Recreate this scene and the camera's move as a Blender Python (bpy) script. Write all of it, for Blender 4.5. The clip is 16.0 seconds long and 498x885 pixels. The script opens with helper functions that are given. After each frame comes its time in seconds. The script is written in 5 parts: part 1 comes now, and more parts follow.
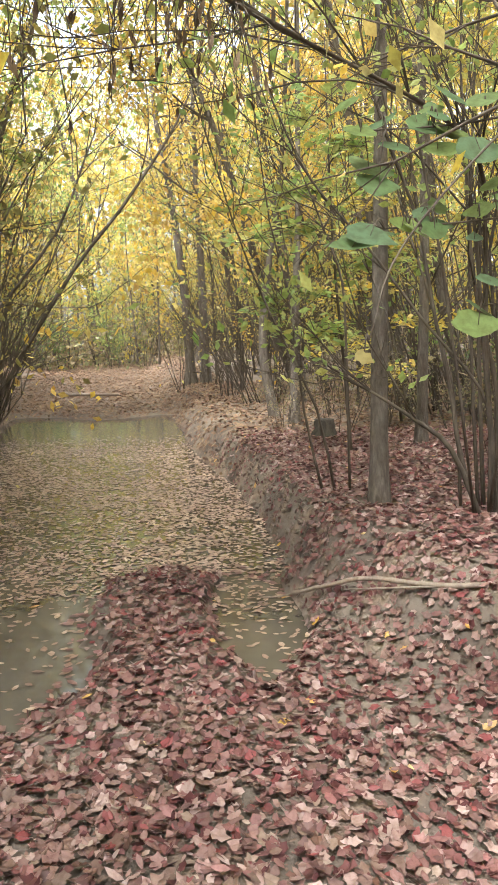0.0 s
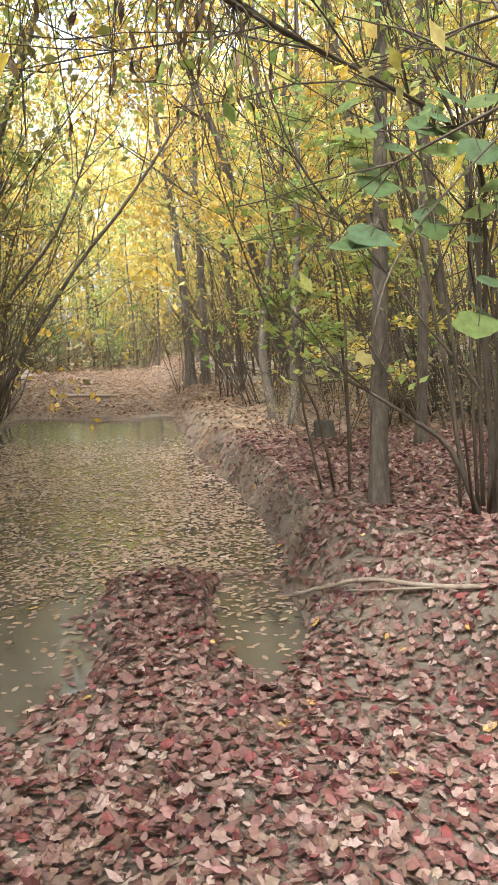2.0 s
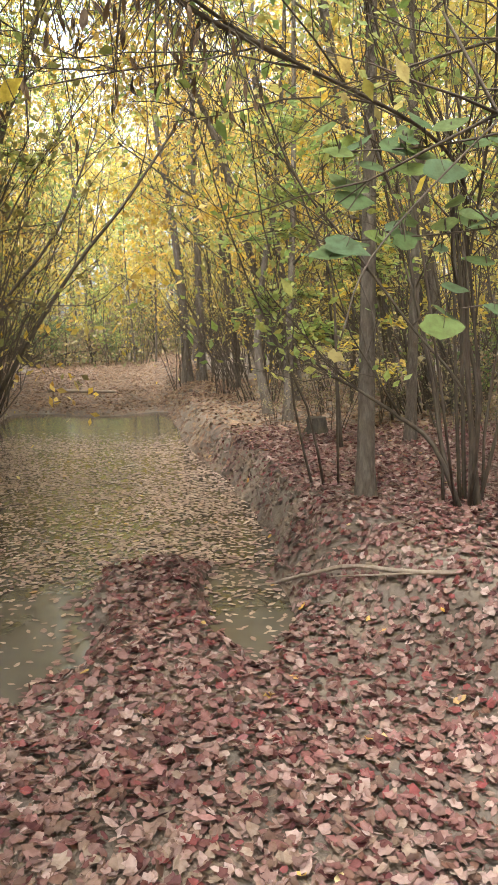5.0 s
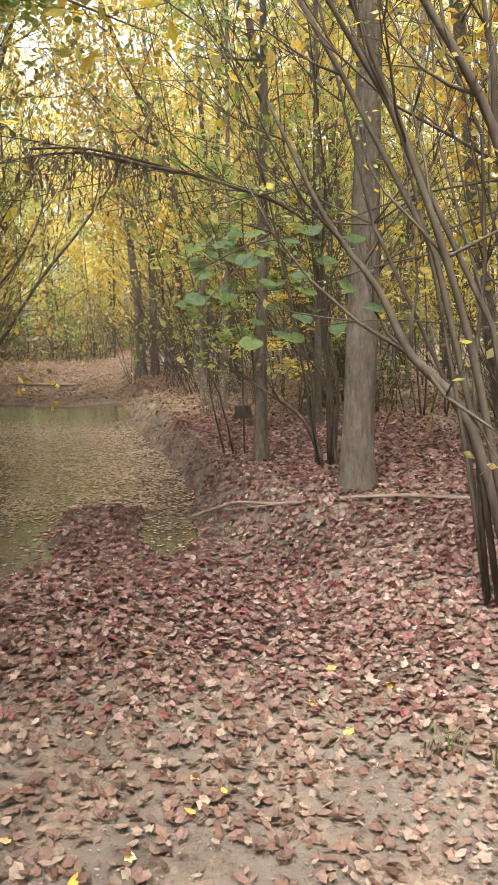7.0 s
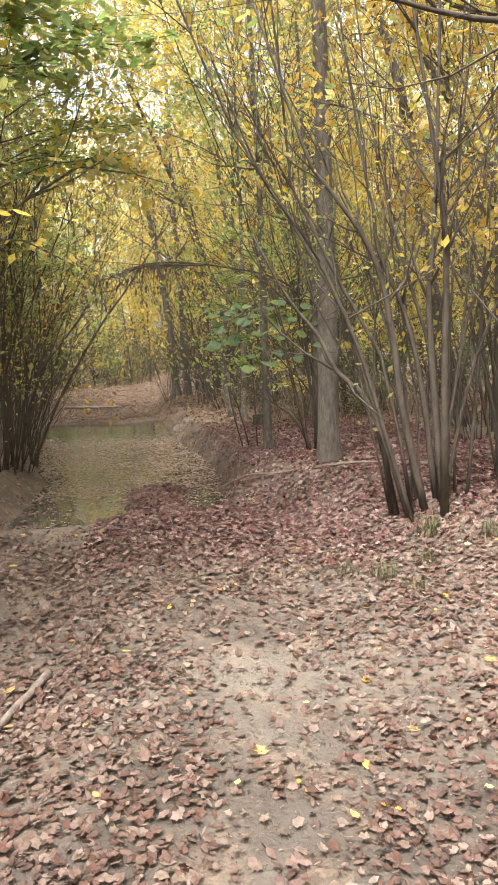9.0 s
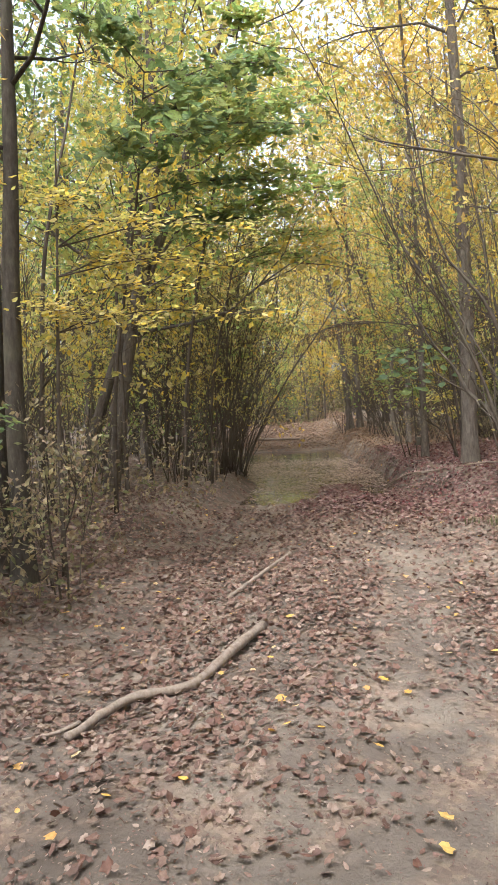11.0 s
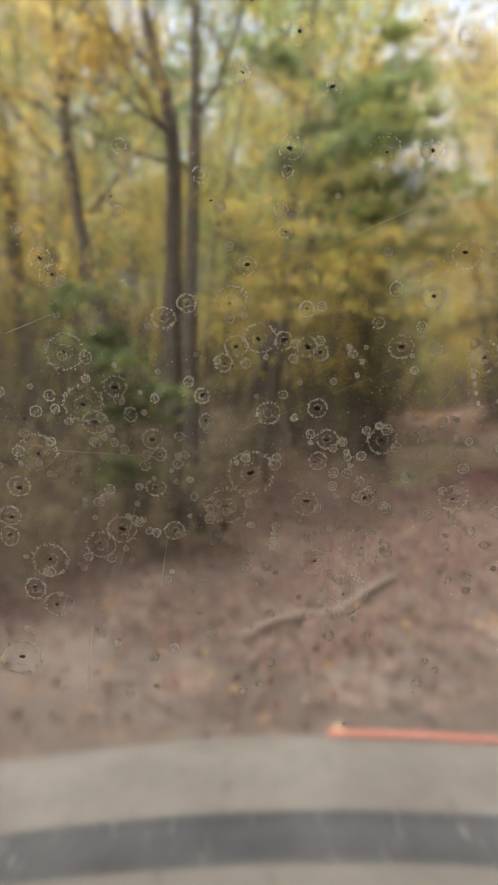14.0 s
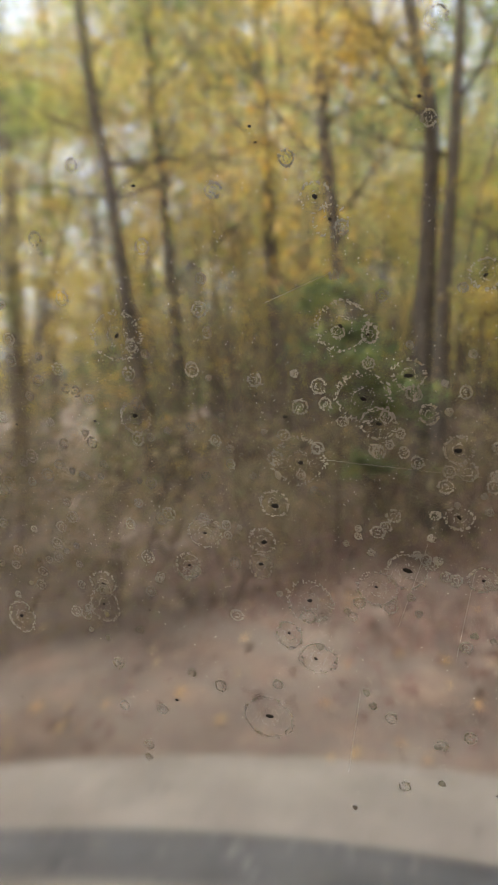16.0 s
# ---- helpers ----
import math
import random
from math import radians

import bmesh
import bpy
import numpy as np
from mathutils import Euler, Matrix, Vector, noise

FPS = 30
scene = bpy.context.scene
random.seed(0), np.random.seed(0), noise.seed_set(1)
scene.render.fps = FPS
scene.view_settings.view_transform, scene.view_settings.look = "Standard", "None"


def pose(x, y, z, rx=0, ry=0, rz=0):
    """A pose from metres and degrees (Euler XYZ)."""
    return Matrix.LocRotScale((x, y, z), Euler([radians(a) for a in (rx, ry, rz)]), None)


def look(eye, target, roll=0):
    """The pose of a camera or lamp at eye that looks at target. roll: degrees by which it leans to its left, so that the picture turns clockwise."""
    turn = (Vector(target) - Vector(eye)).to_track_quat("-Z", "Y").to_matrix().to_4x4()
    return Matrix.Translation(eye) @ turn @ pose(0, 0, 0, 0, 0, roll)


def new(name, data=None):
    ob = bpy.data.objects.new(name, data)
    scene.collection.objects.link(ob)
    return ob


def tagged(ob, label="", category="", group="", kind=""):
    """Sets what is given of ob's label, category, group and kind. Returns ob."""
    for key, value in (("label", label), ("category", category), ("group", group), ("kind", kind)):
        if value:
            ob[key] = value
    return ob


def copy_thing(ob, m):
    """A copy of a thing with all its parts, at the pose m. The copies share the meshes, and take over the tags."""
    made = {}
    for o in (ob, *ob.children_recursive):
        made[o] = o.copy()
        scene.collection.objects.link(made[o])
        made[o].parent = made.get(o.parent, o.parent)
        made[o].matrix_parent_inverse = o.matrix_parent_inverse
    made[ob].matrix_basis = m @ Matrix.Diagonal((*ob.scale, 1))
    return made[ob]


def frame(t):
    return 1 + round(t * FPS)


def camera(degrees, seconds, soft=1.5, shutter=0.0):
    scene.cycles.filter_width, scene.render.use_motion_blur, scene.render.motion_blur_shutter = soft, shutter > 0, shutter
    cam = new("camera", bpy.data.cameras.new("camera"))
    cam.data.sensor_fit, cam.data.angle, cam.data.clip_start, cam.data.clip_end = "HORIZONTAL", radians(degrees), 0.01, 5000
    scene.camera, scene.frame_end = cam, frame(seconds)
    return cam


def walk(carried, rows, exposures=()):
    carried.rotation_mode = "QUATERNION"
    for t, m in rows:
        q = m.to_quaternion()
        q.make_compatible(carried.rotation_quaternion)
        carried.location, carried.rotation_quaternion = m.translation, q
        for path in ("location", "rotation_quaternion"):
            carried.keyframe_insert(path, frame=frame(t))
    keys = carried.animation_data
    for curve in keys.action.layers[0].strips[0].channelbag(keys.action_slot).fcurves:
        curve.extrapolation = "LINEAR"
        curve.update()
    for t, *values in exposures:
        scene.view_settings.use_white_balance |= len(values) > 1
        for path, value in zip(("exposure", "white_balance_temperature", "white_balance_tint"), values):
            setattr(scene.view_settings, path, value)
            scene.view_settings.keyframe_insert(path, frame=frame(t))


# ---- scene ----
cam = camera(38.0, 16.0, soft=1.6, shutter=0.0)

# seconds, x, y, z, yaw to the left, pitch, lean
PATH = [
    (0, -0.291, 0.550, 1.510, -3.94, -8.24, -1.23),
    (3, -0.294, 0.550, 1.510, -3.99, -8.13, -1.22),
    (3.5, -0.293, 0.577, 1.508, -3.92, -8.17, -1.23),
    (3.7, -0.298, 0.549, 1.507, -3.99, -8.20, -1.23),
    (5.8, -0.215, -0.048, 1.530, -4.42, -8.36, -0.33),
    (6, -0.187, -0.220, 1.539, -4.66, -8.25, -0.40),
    (6.5, -0.123, -0.753, 1.565, -5.42, -8.42, -0.22),
    (6.6, -0.103, -0.873, 1.564, -5.63, -8.48, -0.45),
    (7, -0.060, -1.369, 1.593, -7.21, -8.70, -0.17),
    (7.5, -0.017, -1.943, 1.606, -8.47, -8.85, -1.44),
    (8, -0.053, -2.537, 1.651, -7.42, -8.93, -2.70),
    (8.2, -0.070, -2.819, 1.686, -6.40, -8.87, -2.74),
    (10.3, -0.210, -6.220, 1.640, -1.92, -3.44, -3.85),
    (10.5, -0.220, -6.530, 1.590, 0.45, -3.23, -3.96),
    (10.7, -0.230, -6.830, 1.550, 3.39, -3.02, -4.47),
    (11, -0.250, -7.250, 1.500, 8.47, -2.93, -3.72),
    (11.2, -0.212, -7.507, 1.500, 11.20, -2.53, -3.37),
    (11.5, -0.120, -7.820, 1.500, 15.44, -2.86, -2.49),
    (11.65, -0.060, -8.000, 1.497, 17.10, -3.25, -2.35),
    (11.8, -0.050, -8.130, 1.493, 18.10, -3.55, -2.10),
    (12, -0.1112, -8.2469, 1.485, 18.60, -3.70, -1.75),
    (12.2, -0.116, -8.2488, 1.481, 18.75, -3.70, -1.9),
    (12.5, -0.1179, -8.2493, 1.479, 18.84, -3.71, -2.01),
    (13, -0.120, -8.250, 1.480, 19.25, -3.81, -2.15),
    (13.5, -0.120, -8.250, 1.480, 19.38, -3.64, -2.01),
    (14, -0.120, -8.250, 1.480, 19.26, -3.56, -1.95),
    (14.5, -0.120, -8.250, 1.480, 19.23, -3.56, -1.94),
    (15, -0.120, -8.250, 1.480, 18.92, -3.55, -1.68),
    (15.3, -0.120, -8.240, 1.480, 21.53, -3.33, -1.38),
    (15.7, -0.140, -8.220, 1.480, 29.80, -3.19, -1.32),
    (16, -0.160, -8.200, 1.480, 38.45, -3.44, -0.91),
]


def aimed(x, y, z, yaw, pitch, lean):
    a, p = radians(yaw), radians(pitch)
    ahead = (x - math.sin(a) * math.cos(p), y + math.cos(a) * math.cos(p), z + math.sin(p))
    return look((x, y, z), ahead, lean)


walk(cam, [(row[0], aimed(*row[1:])) for row in PATH], [(0, 2.7, 6000, 2), (3.7, 2.72, 6000, 2), (6, 2.4, 6300, 5), (7, 2.4, 6300, 5), (8, 2.52, 6200, 4), (10.5, 2.0, 5900, 6), (11.5, 2.15, 5850, 6), (12, 2.05, 6250, 10), (13, 1.74, 6250, 9), (14, 1.85, 6200, 9), (15, 1.8, 6250, 9), (16, 1.8, 6300, 9)])

# ---------------------------------------------------------------- light
world = bpy.data.worlds.new("overcast_sky")
scene.world = world
world.use_nodes = True
wn = world.node_tree.nodes
sky = wn.new("ShaderNodeTexSky")
sky.sky_type = "NISHITA"
sky.sun_disc = False
sky.sun_elevation, sky.sun_rotation = radians(62), radians(-150)
sky.air_density, sky.dust_density, sky.ozone_density = 1.0, 6.0, 1.0
wn["Background"].inputs["Strength"].default_value = 0.15
pale = wn.new("ShaderNodeHueSaturation")
pale.inputs["Saturation"].default_value = 0.4
world.node_tree.links.new(sky.outputs["Color"], pale.inputs["Color"])
world.node_tree.links.new(pale.outputs["Color"], wn["Background"].inputs["Color"])

sun = new("sun", bpy.data.lights.new("sun", "SUN"))
sun.data.energy, sun.data.angle, sun.data.color = 0.9, radians(20), (1.0, 0.95, 0.87)
sun.matrix_world = look((-10.6, -18.4, 40), (0, 0, 0))


# ---------------------------------------------------------------- materials
def shader(name):
    m = bpy.data.materials.new(name)
    m.use_nodes = True
    return m, m.node_tree.nodes, m.node_tree.links, m.node_tree.nodes["Principled BSDF"]


def ramp(nodes, stops):
    r = nodes.new("ShaderNodeValToRGB")
    e = r.color_ramp.elements
    while len(e) < len(stops):
        e.new(0.5)
    for el, (at, col) in zip(e, stops):
        el.position, el.color = at, (*col, 1)
    return r


def noise_tex(nodes, links, scale, detail=5.0, rough=0.6, stretch=None, kind="Object"):
    co = nodes.new("ShaderNodeTexCoord")
    n = nodes.new("ShaderNodeTexNoise")
    n.inputs["Scale"].default_value, n.inputs["Detail"].default_value = scale, detail
    n.inputs["Roughness"].default_value = rough
    if stretch:
        mp = nodes.new("ShaderNodeMapping")
        mp.inputs["Scale"].default_value = stretch
        links.new(co.outputs[kind], mp.inputs["Vector"])
        links.new(mp.outputs["Vector"], n.inputs["Vector"])
    else:
        links.new(co.outputs[kind], n.inputs["Vector"])
    return n


def bump(nodes, links, height, bsdf, strength, distance):
    b = nodes.new("ShaderNodeBump")
    b.inputs["Strength"].default_value, b.inputs["Distance"].default_value = strength, distance
    links.new(height, b.inputs["Height"])
    links.new(b.outputs["Normal"], bsdf.inputs["Normal"])


def blend(nodes, links, fac, a, b):
    m = nodes.new("ShaderNodeMix")
    m.data_type = "RGBA"
    links.new(fac, m.inputs["Factor"])
    links.new(a, m.inputs["A"])
    links.new(b, m.inputs["B"])
    return m.outputs["Result"]


def bark_material(name, dark, mid, light, scale=1.0, relief=0.012):
    m, n, l, b = shader(name)
    ridges = noise_tex(n, l, 26 * scale, 8, 0.72, (1, 1, 0.26))
    tone = ramp(n, [(0.3, dark), (0.52, mid), (0.75, light)])
    l.new(ridges.outputs["Fac"], tone.inputs["Fac"])
    patch = noise_tex(n, l, 1.7, 4)
    moss = ramp(n, [(0.45, mid), (0.7, tuple(0.5 * (a + c) for a, c in zip(light, (0.2, 0.2, 0.12))))])
    l.new(patch.outputs["Fac"], moss.inputs["Fac"])
    half = ramp(n, [(0.4, (0, 0, 0)), (0.7, (0.45, 0.45, 0.45))])
    l.new(patch.outputs["Fac"], half.inputs["Fac"])
    l.new(blend(n, l, half.outputs["Color"], tone.outputs["Color"], moss.outputs["Color"]), b.inputs["Base Color"])
    b.inputs["Roughness"].default_value = 0.92
    b.inputs["Specular IOR Level"].default_value = 0.2
    bump(n, l, ridges.outputs["Fac"], b, 0.9, relief)
    return m


def leaf_material(name, colours, glow=0.55, rough=0.55):
    """Thin leaves: each one takes a tint of its own, and light shines through them."""
    m, n, l, b = shader(name)
    geo = n.new("ShaderNodeNewGeometry")
    info = n.new("ShaderNodeObjectInfo")
    add = n.new("ShaderNodeMath")
    add.operation = "ADD"
    l.new(geo.outputs["Random Per Island"], add.inputs[0])
    l.new(info.outputs["Random"], add.inputs[1])
    wrap = n.new("ShaderNodeMath")
    wrap.operation = "FRACT"
    l.new(add.outputs[0], wrap.inputs[0])
    tone = ramp(n, [((i + 0.5) / len(colours), c) for i, c in enumerate(colours)])
    l.new(wrap.outputs[0], tone.inputs["Fac"])
    blot = noise_tex(n, l, 40, 4)
    spots = ramp(n, [(0.35, (0.62, 0.55, 0.5)), (0.6, (1, 1, 1))])
    l.new(blot.outputs["Fac"], spots.inputs["Fac"])
    mul = n.new("ShaderNodeMix")
    mul.data_type, mul.blend_type = "RGBA", "MULTIPLY"
    mul.inputs["Factor"].default_value = 0.8
    l.new(tone.outputs["Color"], mul.inputs["A"])
    l.new(spots.outputs["Color"], mul.inputs["B"])
    l.new(mul.outputs["Result"], b.inputs["Base Color"])
    b.inputs["Roughness"].default_value = rough
    b.inputs["Specular IOR Level"].default_value = 0.3
    if glow:
        tr = n.new("ShaderNodeBsdfTranslucent")
        l.new(mul.outputs["Result"], tr.inputs["Color"])
        mix = n.new("ShaderNodeMixShader")
        mix.inputs["Fac"].default_value = glow
        l.new(b.outputs["BSDF"], mix.inputs[1])
        l.new(tr.outputs["BSDF"], mix.inputs[2])
        l.new(mix.outputs["Shader"], n["Material Output"].inputs["Surface"])
    return m


def soil_material():
    m, n, l, b = shader("leafy_soil")
    broad = noise_tex(n, l, 0.9, 5)
    earth = ramp(n, [(0.3, (0.085, 0.066, 0.054)), (0.5, (0.158, 0.127, 0.106)), (0.72, (0.275, 0.229, 0.186))])
    l.new(broad.outputs["Fac"], earth.inputs["Fac"])
    co = n.new("ShaderNodeTexCoord")
    cells = n.new("ShaderNodeTexVoronoi")
    cells.inputs["Scale"].default_value = 34
    l.new(co.outputs["Object"], cells.inputs["Vector"])
    bits = ramp(n, [(0.0, (0.12, 0.065, 0.045)), (0.35, (0.24, 0.15, 0.11)), (0.6, (0.34, 0.23, 0.17)), (0.9, (0.42, 0.31, 0.22))])
    l.new(cells.outputs["Color"], bits.inputs["Fac"])
    fine = noise_tex(n, l, 3.1, 6)
    cover = ramp(n, [(0.48, (0, 0, 0)), (0.68, (0.5, 0.5, 0.5))])
    l.new(fine.outputs["Fac"], cover.inputs["Fac"])
    l.new(blend(n, l, cover.outputs["Color"], earth.outputs["Color"], bits.outputs["Color"]), b.inputs["Base Color"])
    b.inputs["Roughness"].default_value = 0.95
    b.inputs["Specular IOR Level"].default_value = 0.2
    grit = noise_tex(n, l, 38, 7, 0.7)
    bump(n, l, grit.outputs["Fac"], b, 0.8, 0.02)
    return m


def water_material():
    m, n, l, b = shader("murky_puddle_water")
    silt = noise_tex(n, l, 1.3, 4)
    tone = ramp(n, [(0.35, (0.07, 0.058, 0.044)), (0.7, (0.125, 0.107, 0.084))])
    l.new(silt.outputs["Fac"], tone.inputs["Fac"])
    l.new(tone.outputs["Color"], b.inputs["Base Color"])
    b.inputs["Roughness"].default_value = 0.03
    b.inputs["IOR"].default_value = 1.4
    b.inputs["Specular IOR Level"].default_value = 0.75
    rip = noise_tex(n, l, 9, 3)
    bump(n, l, rip.outputs["Fac"], b, 0.16, 0.012)
    return m


def plain_material(name, low, high, rough, scale=14.0, relief=0.002, metal=0.0, stretch=None):
    m, n, l, b = shader(name)
    dust = noise_tex(n, l, scale, 7, 0.65, stretch)
    tone = ramp(n, [(0.32, low), (0.68, high)])
    l.new(dust.outputs["Fac"], tone.inputs["Fac"])
    l.new(tone.outputs["Color"], b.inputs["Base Color"])
    b.inputs["Roughness"].default_value, b.inputs["Metallic"].default_value = rough, metal
    b.inputs["Specular IOR Level"].default_value = 0.5 if rough < 0.6 else 0.12
    bump(n, l, dust.outputs["Fac"], b, 0.5, relief)
    return m


BARK = bark_material("grey_brown_bark", (0.055, 0.044, 0.036), (0.132, 0.108, 0.091), (0.235, 0.202, 0.173), 1.2, 0.02)
BARK_SMOOTH = bark_material("smooth_stem_bark", (0.048, 0.037, 0.030), (0.092, 0.072, 0.058), (0.155, 0.126, 0.103), 0.6, 0.004)
BARK_DARK = bark_material("dark_furrowed_bark", (0.028, 0.023, 0.019), (0.062, 0.051, 0.042), (0.118, 0.100, 0.084), 0.9, 0.014)
DEADWOOD = bark_material("bleached_dead_wood", (0.143, 0.107, 0.084), (0.244, 0.190, 0.156), (0.336, 0.273, 0.232), 1.3, 0.005)
SOIL = soil_material()
WATER = water_material()
YELLOW = leaf_material("yellow_leaves", [(0.76, 0.60, 0.10), (0.66, 0.58, 0.17), (0.44, 0.47, 0.15), (0.78, 0.54, 0.08), (0.68, 0.60, 0.28), (0.42, 0.36, 0.14)])
GOLD = leaf_material("golden_orange_leaves", [(0.76, 0.55, 0.09), (0.72, 0.45, 0.10), (0.68, 0.58, 0.16), (0.58, 0.36, 0.13), (0.72, 0.59, 0.20)])
LIME = leaf_material("yellow_green_leaves", [(0.40, 0.49, 0.15), (0.28, 0.41, 0.12), (0.54, 0.54, 0.18), (0.34, 0.45, 0.18), (0.62, 0.55, 0.17), (0.24, 0.34, 0.11)])
GREEN = leaf_material("green_leaves", [(0.165, 0.245, 0.095), (0.225, 0.295, 0.10), (0.32, 0.34, 0.11), (0.19, 0.26, 0.14)])
BROAD_GREEN = leaf_material("broad_green_leaves", [(0.105, 0.165, 0.075), (0.13, 0.19, 0.07), (0.18, 0.235, 0.065), (0.12, 0.18, 0.095)], 0.45, 0.55)
OLIVE = leaf_material("olive_withered_leaves", [(0.28, 0.27, 0.11), (0.38, 0.34, 0.14), (0.18, 0.14, 0.08), (0.44, 0.40, 0.15), (0.32, 0.34, 0.13)], 0.55, 0.7)
DRY = leaf_material("withered_brown_leaves", [(0.09, 0.06, 0.04), (0.14, 0.095, 0.06), (0.19, 0.13, 0.08)], 0.2, 0.8)
RED_LITTER = leaf_material("maroon_fallen_leaves", [(0.085, 0.027, 0.028), (0.160, 0.066, 0.062), (0.225, 0.130, 0.115), (0.125, 0.040, 0.040), (0.285, 0.188, 0.165), (0.180, 0.082, 0.076), (0.330, 0.232, 0.205), (0.100, 0.048, 0.044), (0.240, 0.148, 0.130), (0.40, 0.30, 0.275), (0.20, 0.055, 0.056)], 0.1, 0.5)
BROWN_LITTER = leaf_material("brown_fallen_leaves", [(0.120, 0.070, 0.055), (0.218, 0.145, 0.115), (0.165, 0.092, 0.073), (0.275, 0.203, 0.160), (0.092, 0.052, 0.043), (0.228, 0.137, 0.112), (0.325, 0.250, 0.205), (0.180, 0.110, 0.088), (0.15, 0.075, 0.055)], 0.1, 0.6)
TAN_LITTER = leaf_material("tan_fallen_leaves", [(0.111, 0.068, 0.046), (0.239, 0.150, 0.101), (0.318, 0.222, 0.143), (0.185, 0.107, 0.076), (0.345, 0.264, 0.168), (0.279, 0.157, 0.092), (0.225, 0.135, 0.101), (0.153, 0.095, 0.067)], 0.1, 0.65)
FLOATING = leaf_material("wet_floating_leaves", [(0.42, 0.295, 0.225), (0.25, 0.155, 0.125), (0.46, 0.34, 0.26), (0.17, 0.10, 0.083), (0.38, 0.26, 0.195), (0.52, 0.40, 0.305), (0.31, 0.20, 0.155)], 0.1, 0.5)
YELLOW_LITTER = leaf_material("yellow_fallen_leaves", [(0.593, 0.350, 0.075), (0.547, 0.380, 0.130), (0.502, 0.274, 0.086), (0.570, 0.441, 0.240)], 0.1, 0.55)
UNDERGROWTH = leaf_material("undergrowth_leaves", [(0.21, 0.22, 0.11), (0.30, 0.26, 0.14), (0.35, 0.26, 0.17), (0.18, 0.17, 0.11), (0.43, 0.36, 0.19), (0.29, 0.21, 0.15)], 0.4, 0.65)
GRASS = leaf_material("dull_green_grass", [(0.11, 0.12, 0.055), (0.16, 0.155, 0.08), (0.22, 0.19, 0.11)], 0.2, 0.6)


def dusty_material(name, low, high, dirt, rough):
    """Paint or plastic under a film of dried mud: a broad blotchy film, and fine specks and runs in it."""
    m, n, l, b = shader(name)
    film = noise_tex(n, l, 7, 6, 0.6)
    tone = ramp(n, [(0.3, low), (0.7, high)])
    l.new(film.outputs["Fac"], tone.inputs["Fac"])
    runs = noise_tex(n, l, 60, 5, 0.6, (1, 0.35, 0.35))
    cover = ramp(n, [(0.58, (0, 0, 0)), (0.72, (0.75, 0.75, 0.75))])
    l.new(runs.outputs["Fac"], cover.inputs["Fac"])
    mud = ramp(n, [(0.4, dirt), (0.6, tuple(min(1, 1.5 * c) for c in dirt))])
    l.new(film.outputs["Fac"], mud.inputs["Fac"])
    l.new(blend(n, l, cover.outputs["Color"], tone.outputs["Color"], mud.outputs["Color"]), b.inputs["Base Color"])
    b.inputs["Roughness"].default_value, b.inputs["Specular IOR Level"].default_value = rough, 0.15
    bump(n, l, runs.outputs["Fac"], b, 0.5, 0.001)
    return m


DUSTY_PAINT = dusty_material("dust_covered_hood", (0.185, 0.163, 0.143), (0.275, 0.246, 0.218), (0.14, 0.122, 0.107), 0.9)
DARK_PLASTIC = dusty_material("dusty_dark_plastic", (0.062, 0.063, 0.067), (0.125, 0.124, 0.126), (0.20, 0.19, 0.18), 0.75)
ORANGE_PAINT = plain_material("orange_red_paint", (0.66, 0.22, 0.15), (0.74, 0.30, 0.22), 0.5, 20, 0.0004)
RUBBER = plain_material("muddy_rubber", (0.05, 0.045, 0.04), (0.17, 0.14, 0.11), 0.9, 18, 0.003)
METAL = plain_material("scuffed_dark_metal", (0.10, 0.10, 0.10), (0.22, 0.21, 0.20), 0.5, 30, 0.0005, 0.8)


def hazy_glass():
    m = bpy.data.materials.new("dusty_windscreen_glass")
    m.use_nodes = True
    n, l = m.node_tree.nodes, m.node_tree.links
    g_ = n.new("ShaderNodeBsdfGlass")
    g_.distribution = "BECKMANN"
    g_.inputs["IOR"].default_value, g_.inputs["Roughness"].default_value = 1.45, 0.084
    l.new(g_.outputs["BSDF"], n["Material Output"].inputs["Surface"])
    return m


HAZY_GLASS = hazy_glass()
SPLASH = leaf_material("dried_mud_splash", [(0.66, 0.63, 0.56), (0.80, 0.77, 0.70)], 0.55, 0.9)
SPECK = plain_material("black_mud_speck", (0.02, 0.018, 0.016), (0.05, 0.045, 0.04), 0.8, 300, 0.0001)


# ---------------------------------------------------------------- mesh tools
class Shape:
    """Gathers vertices and faces for one mesh."""

    def __init__(self):
        self.v, self.f, self.n = [], [], 0

    def add(self, verts, faces):
        verts = np.asarray(verts, float).reshape(-1, 3)
        self.v.append(verts)
        self.f.extend((np.asarray(faces) + self.n).tolist())
        self.n += len(verts)

    def mesh(self, name, material, smooth=True, thick=0):
        me = bpy.data.meshes.new(name)
        me.from_pydata(np.concatenate(self.v).tolist() if self.v else [], [], self.f)
        me.materials.append(material)
        if smooth:
            me.polygons.foreach_set("use_smooth", [True] * len(me.polygons))
        me.update()
        return me


def part(name, shape, material, parent=None, label="", smooth=True):
    ob = new(name, shape.mesh(name, material, smooth) if isinstance(shape, Shape) else shape)
    if parent is not None:
        ob.parent = parent
    if label:
        ob["label"] = label
    return ob


def unit(v):
    return v / (np.linalg.norm(v) + 1e-9)


